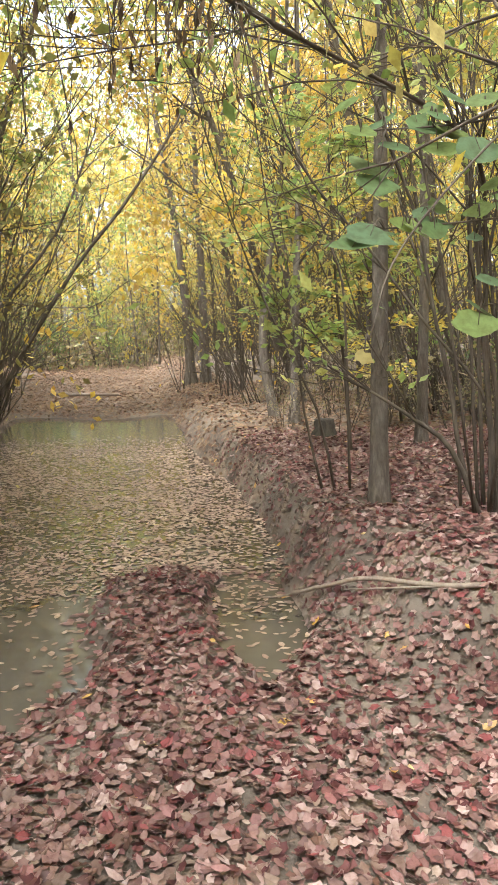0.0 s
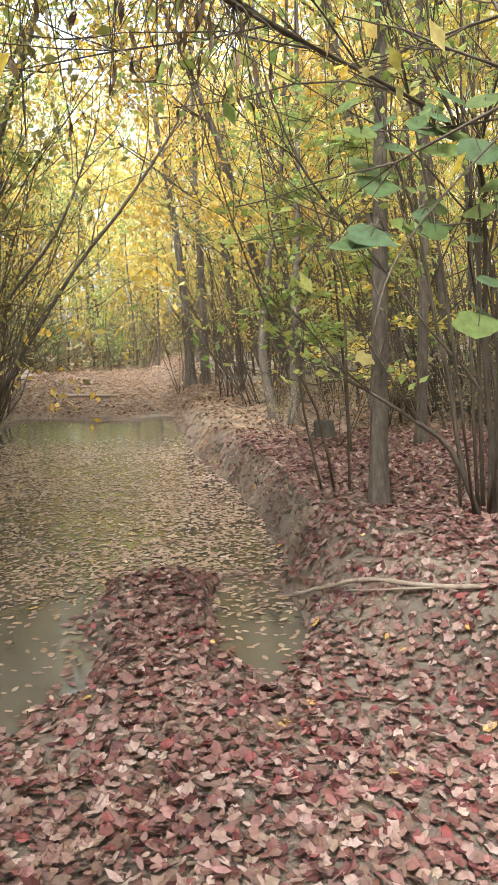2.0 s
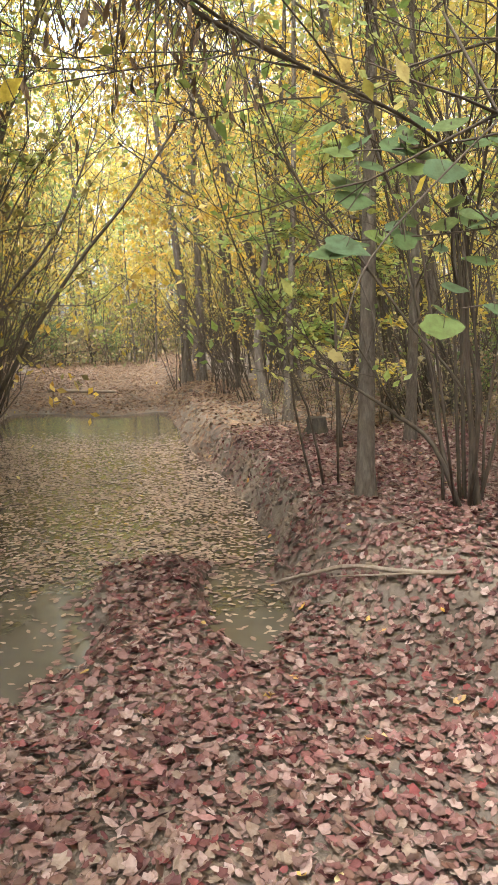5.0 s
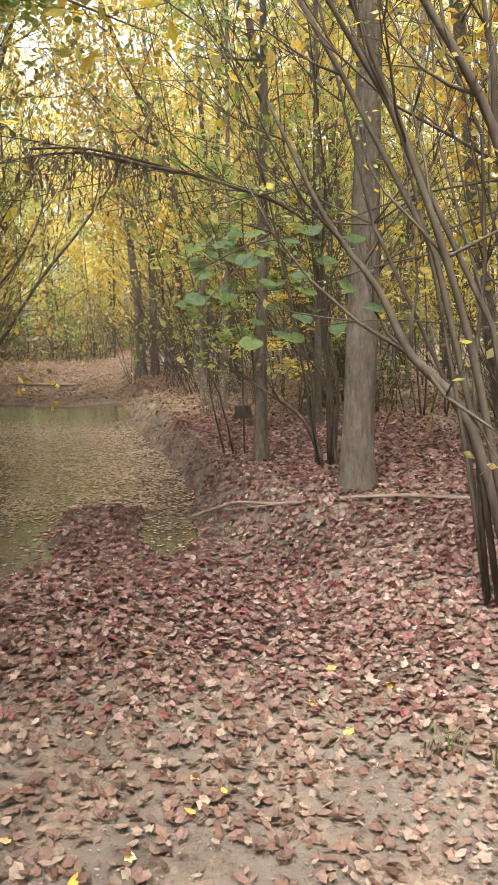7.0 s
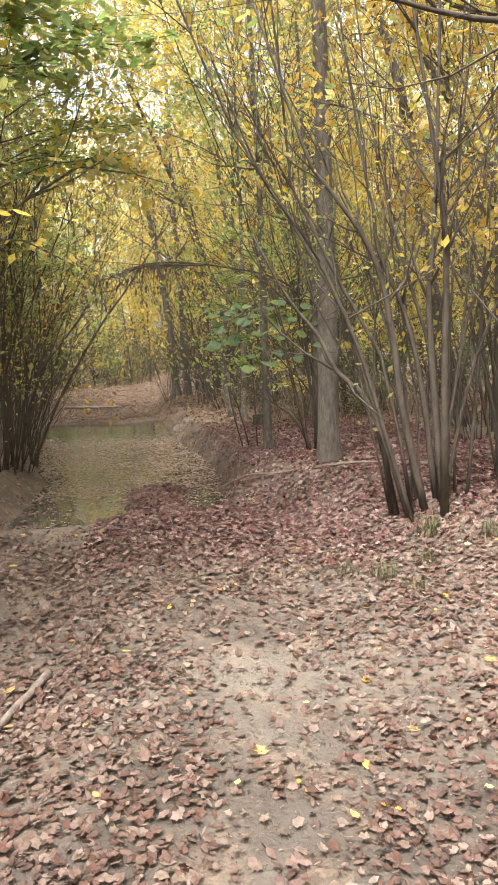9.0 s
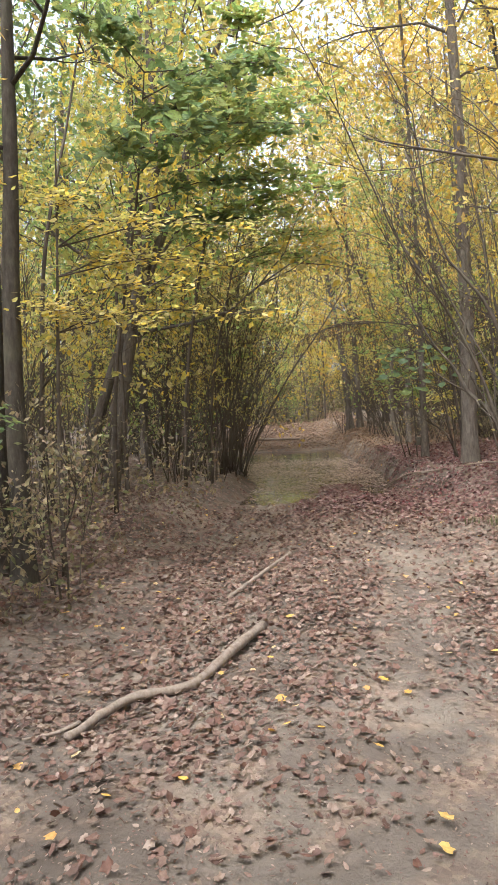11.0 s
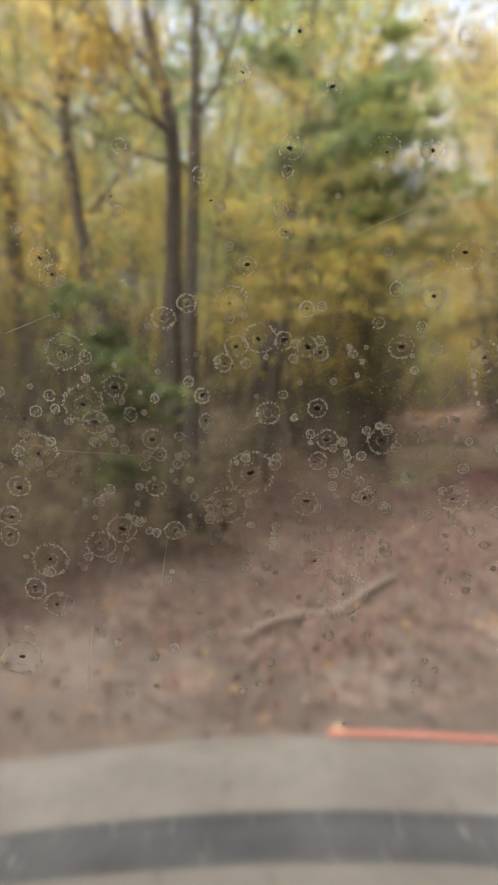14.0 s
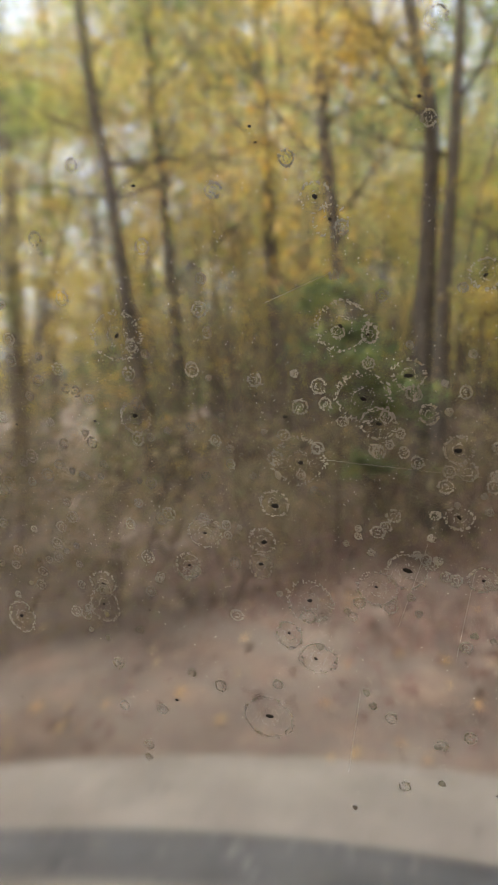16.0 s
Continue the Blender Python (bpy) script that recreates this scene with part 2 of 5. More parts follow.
def curve_points(knots, per=4):
    """A smooth line through the knots."""
    k = np.asarray(knots, float)
    k = np.vstack([2 * k[0] - k[1], k, 2 * k[-1] - k[-2]])
    out = []
    for i in range(1, len(k) - 2):
        a, b, c, d = k[i - 1:i + 3]
        for t in np.linspace(0, 1, per, endpoint=False):
            out.append(0.5 * (2 * b + (c - a) * t + (2 * a - 5 * b + 4 * c - d) * t * t + (3 * b - a - 3 * c + d) * t ** 3))
    out.append(k[-2])
    return np.array(out)


def tube(shape, pts, radii, sides=6, rough=0.0, rng=None, caps=True):
    """A closed, tapered, bent tube along pts."""
    pts = np.asarray(pts, float)
    radii = np.asarray(radii, float)
    n = len(pts)
    way = np.gradient(pts, axis=0)
    side = unit(np.cross(way[0], (0.3, 1, 0.1)))
    rings = []
    ang = np.linspace(0, 2 * math.pi, sides, endpoint=False)
    for i in range(n):
        w = unit(way[i])
        side = unit(side - w * (side @ w))
        up = np.cross(w, side)
        r = radii[i] * (1 + (rng.normal(0, rough, sides) if rough else 0))
        rings.append(pts[i] + np.outer(np.cos(ang) * r, side) + np.outer(np.sin(ang) * r, up))
    idx = np.arange(n * sides).reshape(n, sides)
    a, b = idx[:-1], idx[1:]
    quads = np.stack([a, np.roll(a, -1, 1), np.roll(b, -1, 1), b], -1).reshape(-1, 4)
    base = shape.n
    shape.add(np.concatenate(rings), quads)
    if not caps:
        return
    shape.f.append([base + i for i in range(sides)][::-1])
    shape.f.append([base + (n - 1) * sides + i for i in range(sides)])


def sprout(rng, shape, p, d, length, r, depth, tips, up=0.08, wander=0.16, kids=4, sides=5, spread=0.75, seg=5, forks=None):
    """A limb that wanders and forks; the ends of its twigs go to tips."""
    p, d = np.array(p, float), unit(np.array(d, float))
    pts, ways = [p.copy()], [d]
    for _ in range(seg):
        d = unit(d + rng.normal(0, wander, 3) + (0, 0, up))
        p = p + d * length / seg
        pts.append(p.copy())
        ways.append(d)
    tube(shape, pts, np.linspace(r, max(r * 0.3, 0.0018), seg + 1), sides, caps=depth > 0)
    if depth <= 0:
        tips.extend(pts[1:])
        return
    tips.append(pts[-1])
    for k in range(kids):
        i = 1 + int((seg - 1) * (k + rng.random()) / kids + 0.5)
        i = min(i, seg)
        f = 0.55 * (1 - 0.3 * i / seg)
        sprout(rng, forks or shape, pts[i], ways[i] + rng.normal(0, spread, 3), length * f * rng.uniform(0.7, 1.2), max(r * 0.45, 0.0022), depth - 1, tips, up, wander, kids, 3 if depth == 1 else max(4, sides - 1), spread, 2 if depth == 1 else max(3, seg - 1))


def frames_of(rng, n, flat):
    """n random orthonormal frames; flat 1 lays the leaves level, 0 lets them hang any way."""
    z = rng.normal(0, 1, (n, 3)) * (1 - flat) + np.array([0, 0, 1.0]) * flat * np.sign(rng.normal(0, 1, (n, 1)) + 2)
    z /= np.linalg.norm(z, axis=1, keepdims=True) + 1e-9
    x = rng.normal(0, 1, (n, 3))
    x -= z * (x * z).sum(1, keepdims=True)
    x /= np.linalg.norm(x, axis=1, keepdims=True) + 1e-9
    return x, np.cross(z, x), z


OVAL = [(-0.5, 0.0), (-0.18, 0.24), (0.2, 0.2), (0.5, 0.0), (0.2, -0.2), (-0.18, -0.24)]
MAPLE = [(-0.46, 0.0), (-0.3, 0.36), (-0.05, 0.3), (0.15, 0.46), (0.26, 0.2), (0.5, 0.02), (0.25, -0.24), (0.1, -0.45), (-0.1, -0.29), (-0.3, -0.4)]
KITE = [(-0.5, 0.0), (0.05, 0.27), (0.5, 0.0), (0.05, -0.27)]


def leaves(shape, at, size, rng, outline, frames, curl=0.15, fan=True):
    """One folded, curled leaf at each place."""
    at = np.asarray(at, float)
    n = len(at)
    if n == 0:
        return
    x, y, z = frames
    o = np.array(outline)
    s = np.broadcast_to(size, (n,))[:, None, None]
    c = (curl * rng.normal(0.6, 0.7, n))[:, None]
    lift = c * (o[:, 0] ** 2 * 1.2 + np.abs(o[:, 1]) * 0.8)[None, :]
    wid = rng.uniform(0.75, 1.1, n)[:, None]
    jag = 1 + rng.normal(0, 0.08, (n, len(o)))
    ring = (o[None, :, 0] * jag)[..., None] * x[:, None] + (o[None, :, 1] * wid * jag)[..., None] * y[:, None] + lift[..., None] * z[:, None]
    k = len(o)
    if fan:
        pts = np.concatenate([at[:, None] + ring * s, at[:, None]], 1)
        i = np.arange(k)
        tri = np.stack([i, (i + 1) % k, np.full(k, k)], 1)
        faces = (np.arange(n)[:, None, None] * (k + 1) + tri[None]).reshape(-1, 3)
    else:
        pts = at[:, None] + ring * s
        faces = np.arange(n)[:, None] * k + np.arange(k)[None]
    shape.add(pts.reshape(-1, 3), faces)


def leafy(shape, tips, per, scatter, size, rng, outline=KITE, flat=0.35, curl=0.3, fan=False):
    """Leaves in small bunches round the twigs' ends."""
    t = np.asarray(tips, float)
    if len(t) == 0:
        return
    at = np.repeat(t, per, 0) + rng.normal(0, scatter, (len(t) * per, 3)) * (1, 1, 0.7)
    leaves(shape, at, size * rng.uniform(0.65, 1.25, len(at)), rng, outline, frames_of(rng, len(at), flat), curl, fan)


# ---------------------------------------------------------------- ground
def smooth(a, b, x):
    t = np.clip((x - a) / (b - a), 0, 1)
    return t * t * (3 - 2 * t)


def foot_right(y):
    return np.interp(y, [-30, -9, -4, 0, 2, 3.5, 4.5, 5.5, 7.3, 9.5, 14.2, 20, 30, 60], [4.5, 3.8, 2.8, 1.7, 1.0, 0.36, 0.17, 0.23, 0.06, -0.36, -0.95, -1.4, -2.8, -8])


def foot_left(y):
    return np.interp(y, [-30, -9, -3, 0, 2.5, 4, 6, 7.5, 10.8, 15, 20, 30, 60], [-5.5, -4.6, -3.2, -2.7, -2.0, -1.85, -1.95, -2.35, -3.1, -3.75, -4.8, -6.8, -14])


def waves(x, y):
    return (np.sin(1.7 * x + 0.9 * y + 1) * np.sin(1.1 * y - 0.7 * x) * 0.5 + np.sin(4.3 * x - 2.9 * y) * np.sin(3.7 * y + 2.2 * x + 2) * 0.3
            + np.sin(9.1 * x + 7.3 * y) * np.sin(8.3 * y - 6.1 * x + 1) * 0.2)


def wetness(x, y):
    road = smooth(4.75, 5.35, y + 0.25 * waves(2 * x, 1.3 * y)) * (1 - smooth(14.5, 15.3, y + 0.4 * np.sin(2.2 * x)))
    left = smooth(-0.78, -1.0, x + 0.16 * waves(1.9 * x, 2.6 * y)) * smooth(2.75, 3.2, y + 0.2 * x)
    r = np.hypot((x + 0.0) / 0.25, (y - 4.25) / 0.85) + 0.25 * waves(2 * x, 2 * y)
    left = left * (y < 8)
    return np.maximum(np.maximum(road, left), smooth(1.15, 0.75, r))


def height(x, y):
    x, y = np.asarray(x, float), np.asarray(y, float)
    bed = np.interp(y, [-60, -9, -4, 0, 2.6, 4.2, 5.2, 14.6, 15.6, 18, 25, 35, 60, 500], [0.0, -0.05, -0.05, 0.0, 0.08, 0.06, 0.04, 0.04, 0.08, 0.16, 0.42, 0.72, 1.2, 2.0])
    crown = 0.03 * np.cos((x + 0.6) * 2.6) * smooth(5, 2, y)
    z = bed + crown + 0.025 * waves(x, y)
    w = wetness(x, y)
    z = z * (1 - w) + w * (-0.09 + 0.02 * waves(x, y))
    hb = np.interp(y, [-30, -4, 0, 2, 3.5, 4.5, 15, 60], [0.25, 0.12, 0.2, 0.3, 0.36, 0.4, 0.38, 0.5])
    wb = np.interp(y, [-4, 0, 3.2, 4.4, 5.2, 8, 15, 30], [2.2, 1.6, 0.95, 0.5, 0.25, 0.3, 0.7, 1.5])
    edge = x - foot_right(y) + 0.06 * waves(2.3 * x, 2.3 * y)
    up = hb * smooth(0, 1, edge / wb)
    z = np.maximum(z, 0) * smooth(0, 1, edge / wb) + z * (1 - smooth(0, 1, edge / wb)) + up
    edge = foot_left(y) - x + 0.08 * waves(2 * x + 1, 2 * y)
    k = smooth(0, 1, edge / np.interp(y, [-4, 2, 5, 15, 30], [1.4, 0.9, 0.6, 0.8, 1.5]))
    z = np.maximum(z, 0) * k + z * (1 - k) + np.interp(y, [-6, 0, 4, 60], [0.1, 0.22, 0.3, 0.45]) * k
    out = np.maximum(0, np.abs(x + 1) - 5)
    return z + 0.02 * out * smooth(0, 8, out) * 0.6 + 0.06 * waves(0.35 * x, 0.35 * y) * smooth(1, 4, out)


def grid_axis(lo, hi, step, far):
    inner = np.arange(lo, hi + step / 2, step)
    steps = step * 1.22 ** np.arange(1, 80)
    tail = np.cumsum(steps)
    tail = tail[tail < far]
    return np.concatenate([(lo - tail)[::-1], inner, hi + tail])


def build_ground():
    xs, ys = grid_axis(-4.2, 3.2, 0.07, 420), grid_axis(-9, 16, 0.08, 420)
    gx, gy = np.meshgrid(xs, ys)
    gz = height(gx, gy)
    v = np.stack([gx, gy, gz], -1).reshape(-1, 3)
    i = np.arange(len(v)).reshape(gx.shape)
    q = np.stack([i[:-1, :-1], i[:-1, 1:], i[1:, 1:], i[1:, :-1]], -1).reshape(-1, 4)
    s = Shape()
    s.add(v, q)
    return tagged(part("ground", s, SOIL), "bare brown soil forest track with low earth banks", "ground", kind="structure")


def build_water():
    xs, ys = np.arange(-4.4, 1.3, 0.1), np.arange(2.4, 16.1, 0.1)
    gx, gy = np.meshgrid(xs, ys)
    i = np.arange(gx.size).reshape(gx.shape)
    q = np.stack([i[:-1, :-1], i[:-1, 1:], i[1:, 1:], i[1:, :-1]], -1).reshape(-1, 4)
    cx, cy = gx[:-1, :-1].ravel() + 0.05, gy[:-1, :-1].ravel() + 0.05
    low = np.min([height(cx + a, cy + b) for a in (-0.1, 0, 0.1) for b in (-0.1, 0, 0.1)], 0)
    q = q[low < 0.0]
    v = np.stack([gx, gy, np.zeros_like(gx)], -1).reshape(-1, 3)
    used = np.unique(q)
    remap = np.zeros(len(v), int)
    remap[used] = np.arange(len(used))
    s = Shape()
    s.add(v[used], remap[q])
    return tagged(part("water", s, WATER), "still murky brown puddle water in the wheel ruts", "puddle", kind="structure")


ground = build_ground()
water = build_water()


# ---------------------------------------------------------------- fallen leaves
def ground_frames(rng, x, y, tilt):
    n = len(x)
    e = 0.04
    nx, ny = -(height(x + e, y) - height(x - e, y)) / (2 * e), -(height(x, y + e) - height(x, y - e)) / (2 * e)
    z = np.stack([nx, ny, np.ones(n)], -1)
    z /= np.linalg.norm(z, axis=1, keepdims=True)
    z += rng.normal(0, tilt, (n, 3))
    z /= np.linalg.norm(z, axis=1, keepdims=True)
    a = rng.uniform(0, 2 * math.pi, n)
    ax = np.stack([np.cos(a), np.sin(a), np.zeros(n)], -1)
    ax -= z * (ax * z).sum(1, keepdims=True)
    ax /= np.linalg.norm(ax, axis=1, keepdims=True)
    return ax, np.cross(z, ax), z


def spread(rng, x0, x1, y0, y1, per_m2, keep):
    n = int((x1 - x0) * (y1 - y0) * per_m2)
    x, y = rng.uniform(x0, x1, n), rng.uniform(y0, y1, n)
    k = rng.random(n) < keep(x, y)
    return x[k], y[k]


def litter(name, label, seed, area, per_m2, keep, material, size, outline, tilt=0.14, curl=0.2, lift=0.014, fan=True, afloat=False):
    rng = np.random.default_rng(seed)
    x, y = spread(rng, *area, per_m2, keep)
    z = np.full(len(x), 0.006) if afloat else height(x, y) + rng.uniform(0.006, lift + 0.006, len(x))
    if afloat:
        f = frames_of(rng, len(x), 0.97)
    else:
        f = ground_frames(rng, x, y, tilt)
    s = Shape()
    at = np.stack([x, y, z], -1)
    half = rng.random(len(x)) < 0.65
    for pick, o in ((half, outline), (~half, OVAL if len(outline) > 4 else outline)):
        leaves(s, at[pick], (size * rng.uniform(0.6, 1.3, len(x)))[pick], rng, o, tuple(a[pick] for a in f), curl, fan)
    return tagged(part(name, s, material, None, "", False), label, "fallen leaves", kind="stuff")


def dry_ground(x, y):
    return (height(x, y) > 0.005) | (wetness(x, y) < 0.3)


def patchy(x, y, low=0.25, high=1.0, s=0.8):
    return low + (high - low) * smooth(-0.25, 0.12, waves(s * x + 3, s * y - 2))


def steep(x, y):
    e = x - foot_right(y)
    return (e > 0.0) & (e < 0.24) & (y > 5.1) & (y < 8.6)


litter("red_leaf_litter", "maroon and pink fallen maple leaves covering the bank", 11, (-1.1, 3.6, 1.2, 9.5), 1500,
       lambda x, y: dry_ground(x, y) * (1 - 0.55 * steep(x, y)) * patchy(x, y, 0.8, 1, 0.7) * smooth(0.9, 2.6, y) * smooth(9.6, 8.0, y), RED_LITTER, 0.047, MAPLE, 0.36, 0.42, lift=0.026, fan=False)
litter("brown_leaf_litter", "brown dry fallen leaves scattered over the track", 12, (-4.6, 4.0, -7.2, 2.9), 1050,
       lambda x, y: patchy(x, y, 0.5, 1, 0.9) * smooth(3.4, 1.6, y) * (1 - 0.62 * smooth(0.45, 0.1, np.abs(x - 0.1 + 0.12 * np.sin(1.7 * y))) * smooth(0.9, -0.2, y)) * (1 - 0.82 * smooth(-3.6, -4.6, y + 0.5 * waves(x, y))), BROWN_LITTER, 0.045, MAPLE, 0.36, 0.42, lift=0.024, fan=False)
litter("leaf_crumbs", "small broken bits of dry leaf and bark on the soil", 23, (-3.4, 3.0, -6.6, 3.0), 1100,
       lambda x, y: patchy(x, y, 0.5, 1, 1.7), BROWN_LITTER, 0.016, KITE, 0.3, 0.2, lift=0.006, fan=False)
litter("bank_leaf_litter", "pinkish brown fallen leaves under the thicket", 13, (-7.5, -1.7, -2.0, 12), 200,
       lambda x, y: dry_ground(x, y) * (x < foot_left(y) + 0.4), BROWN_LITTER, 0.08, KITE, fan=False)
litter("track_leaf_litter", "tan and orange fallen leaves on the far track", 14, (-9, 2.5, 13.6, 30), 520,
       lambda x, y: dry_ground(x, y) * (y > 13) * (x > foot_left(y) - 1) * (x < foot_right(y) + 1.5), TAN_LITTER, 0.075, KITE, 0.3, fan=False)
litter("edge_leaf_litter", "orange brown fallen leaves along the bank top", 15, (-1.2, 7.5, 7.4, 17), 330,
       lambda x, y: dry_ground(x, y) * (x > foot_right(y)) * smooth(7.4, 8.8, y), TAN_LITTER, 0.078, KITE, 0.3, fan=False)
litter("woodland_leaf_litter", "dull brown fallen leaves on the forest floor", 16, (2.5, 10, -8, 9), 70, lambda x, y: 0.9 + 0 * x, BROWN_LITTER, 0.11, KITE, fan=False)
litter("forest_floor_leaves", "brown fallen leaves among the trees", 17, (-12, -3.2, -8, 10), 110, lambda x, y: 0.9 * (x < np.where(y < 2, -4.5, foot_left(y))), BROWN_LITTER, 0.085, KITE, fan=False)
litter("floating_leaves", "tan and brown leaves afloat on the puddle", 18, (-4.0, 0.4, 3.4, 13.2), 1050,
       lambda x, y: (height(x, y) < -0.01) * (0.07 + 0.93 * smooth(4.3, 5.5, y + 0.5 * waves(x, y))) * smooth(12.6, 9.8, y + 0.3 * waves(1.2 * x, y)) * patchy(x, y, 0.5, 1, 1.1), FLOATING, 0.052, OVAL, curl=0.04, afloat=True)
litter("edge_floating_leaves", "maroon leaves drifting at the puddle edge", 22, (-2.0, 0.5, 2.8, 5.4), 330,
       lambda x, y: (height(x, y) < 0.004) * (height(x, y) > -0.075) * 0.8, RED_LITTER, 0.062, MAPLE, curl=0.05, fan=False, afloat=True)
litter("sparse_floating_leaves", "few yellow and tan leaves afloat on dark water", 19, (-2.0, 0.4, 2.8, 6.0), 60,
       lambda x, y: (height(x, y) < -0.01) * 1.0, FLOATING, 0.055, OVAL, curl=0.03, afloat=True)
litter("yellow_fallen_leaves", "bright yellow leaves dotted over the litter", 20, (-3.5, 3.5, -7, 9), 5.5, lambda x, y: dry_ground(x, y) * 1.0, YELLOW_LITTER, 0.056, MAPLE, lift=0.03)
litter("yellow_floating_leaves", "bright yellow leaves afloat on the puddle", 21, (-2.5, 0.4, 3, 12), 2.5, lambda x, y: (height(x, y) < -0.01) * 1.0, YELLOW_LITTER, 0.06, OVAL, afloat=True, curl=0.03)


def soil_clods():
    """Crumbled lumps of earth on the face and at the foot of the cut bank."""
    rng = np.random.default_rng(33)
    s = Shape()
    oct_v = np.array([(1, 0, 0), (-1, 0, 0), (0, 1, 0), (0, -1, 0), (0, 0, 1), (0, 0, -1)], float)
    oct_f = [(0, 2, 4), (2, 1, 4), (1, 3, 4), (3, 0, 4), (2, 0, 5), (1, 2, 5), (3, 1, 5), (0, 3, 5)]
    for _ in range(900):
        y = rng.uniform(3.6, 9.5)
        x = float(foot_right(y)) + rng.normal(0.1, 0.1)
        r = 0.008 + 0.03 * rng.random() ** 3
        turn = np.array(Euler(tuple(rng.uniform(0, 6.28, 3))).to_matrix())
        s.add((oct_v * rng.uniform(0.6, 1.3, (6, 1)) * r) @ turn.T + (x, y, float(height(x, y)) + r * 0.3), oct_f)
    tagged(part("soil_clods", s, SOIL, None, "", False), "crumbled brown earth clods along the cut bank", "soil", kind="stuff")


soil_clods()


# ---------------------------------------------------------------- trees
def at_ground(x, y, z=0.0):
    return (x, y, float(height(x, y)) + z)


def root(name, place, label, category, group=""):
    ob = new(name)
    ob.location = place
    return tagged(ob, label, category, group)


def standing_tree(name, label, knots, r0, r1, rng, bark=BARK, branches=10, reach=1.4, crown=None, from_z=2.5, per=4, size=0.085, group="", sides=12, flare=1.35, depth=2, spread_=0.75, up=0.06, kids=4, bunch=0.13):
    """A tree along the knots (world places): trunk, limbs and crown."""
    base = np.array(knots[0], float)
    ob = root(name, base, label, "tree", group)
    pts = curve_points(np.array(knots) - base, 5)
    # sunk a little into the soil, widening at the foot
    pts = np.vstack([pts[0] - (0, 0, 0.15), pts])
    h = np.linspace(0, 1, len(pts))
    rad = r0 + (r1 - r0) * h
    rad = rad * (1 + (flare - 1) * np.exp(-np.maximum(pts[:, 2], 0) / 0.12))
    trunk, twigs = Shape(), Shape()
    tube(trunk, pts, rad, sides, 0.03, rng)
    part("trunk", trunk, bark, ob)
    tips = []
    for _ in range(branches):
        ok = [i for i in range(len(pts)) if pts[i][2] + base[2] > from_z]
        if not ok:
            break
        i = ok[int(rng.random() * len(ok))]
        a = rng.uniform(0, 2 * math.pi)
        d = np.array([math.cos(a), math.sin(a), rng.uniform(0.2, 0.9)])
        limb = Shape()
        sprout(rng, limb, pts[i], d, reach * rng.uniform(0.6, 1.3), rad[i] * rng.uniform(0.25, 0.45), depth, tips, up=up, spread=spread_, kids=kids, forks=twigs)
        part("limb", limb, bark, ob)
    if twigs.n:
        tagged(part("twig_spray", twigs, bark, ob), kind="stuff")
    if crown is not None and tips:
        s = Shape()
        leafy(s, tips, per, bunch if depth > 1 else 0.28, size, rng)
        part("crown", s, crown, ob, smooth=False)
    return ob


def thicket(name, label, place, rng, stems, tall, fan, r, bark=BARK_SMOOTH, crown=None, per=1, size=0.07, group="", foot=0.18, depth=1, kids=4, from_t=0.35, explicit=(), thick=1.0, facing=(0.0, 6.283), twig=0.28):
    """Many thin stems out of one stool, arching apart."""
    base = np.array(place, float)
    ob = root(name, base, label, "shrub", group)
    tips, twigs = [], Shape()
    rooted = [np.array(k, float) for k in explicit]
    for k in rooted:
        if k[0][2] < 0.5:
            k[0][2] = float(height(k[0][0], k[0][1])) - 0.04
    lines = [k - base for k in rooted]
    for _ in range(stems):
        a, lean = rng.uniform(*facing), rng.uniform(0.1, 1) * fan
        h = tall * rng.uniform(0.55, 1.1)
        out = np.array([math.cos(a), math.sin(a), 0])
        p0 = out * foot * rng.uniform(0.2, 1) - (0, 0, 0.06)
        k = [p0]
        for t in (0.25, 0.5, 0.75, 1.0):
            k.append(p0 + out * lean * h * t ** 1.3 + (0, 0, h * t) + rng.normal(0, 0.05 * h, 3) * t)
        lines.append(np.array(k))
    for k in lines:
        pts = curve_points(k, 3 if len(k) > 5 else 2)
        rr = r * rng.uniform(0.6, 1.25) * (thick if len(k) > 5 or thick != 1 and any(k is e for e in lines[:len(explicit)]) else 1)
        s = Shape()
        h = np.linspace(0, 1, len(pts))
        tube(s, pts, rr * (1 - 0.8 * h) + 0.002, 6, 0.04, rng)
        own = []
        for _ in range(kids):
            i = int(len(pts) * rng.uniform(from_t, 0.95))
            w = unit(pts[min(i + 1, len(pts) - 1)] - pts[i - 1])
            d = w + rng.normal(0, 0.5, 3)
            sprout(rng, twigs, pts[i], d, tall * twig * rng.uniform(0.5, 1.2), rr * (1 - 0.8 * h[i]) * 0.5 + 0.0015, depth, own, up=0.1, wander=0.13, kids=3, sides=4, spread=0.5, seg=4)
        part("stem", s, bark, ob)
        tips += own
    if twigs.n:
        tagged(part("twig_spray", twigs, bark, ob), kind="stuff")
    if crown is not None and tips:
        s = Shape()
        t = np.array(tips)
        t = t[rng.random(len(t)) < min(1, per)]
        leafy(s, t, max(1, int(per)), 0.07, size, rng)
        if s.n:
            part("foliage", s, crown, ob, smooth=False)
    return ob


SEEDS = iter(range(500, 600))


def rg():
    """A random source of its own for each thing."""
    return np.random.default_rng(next(SEEDS))


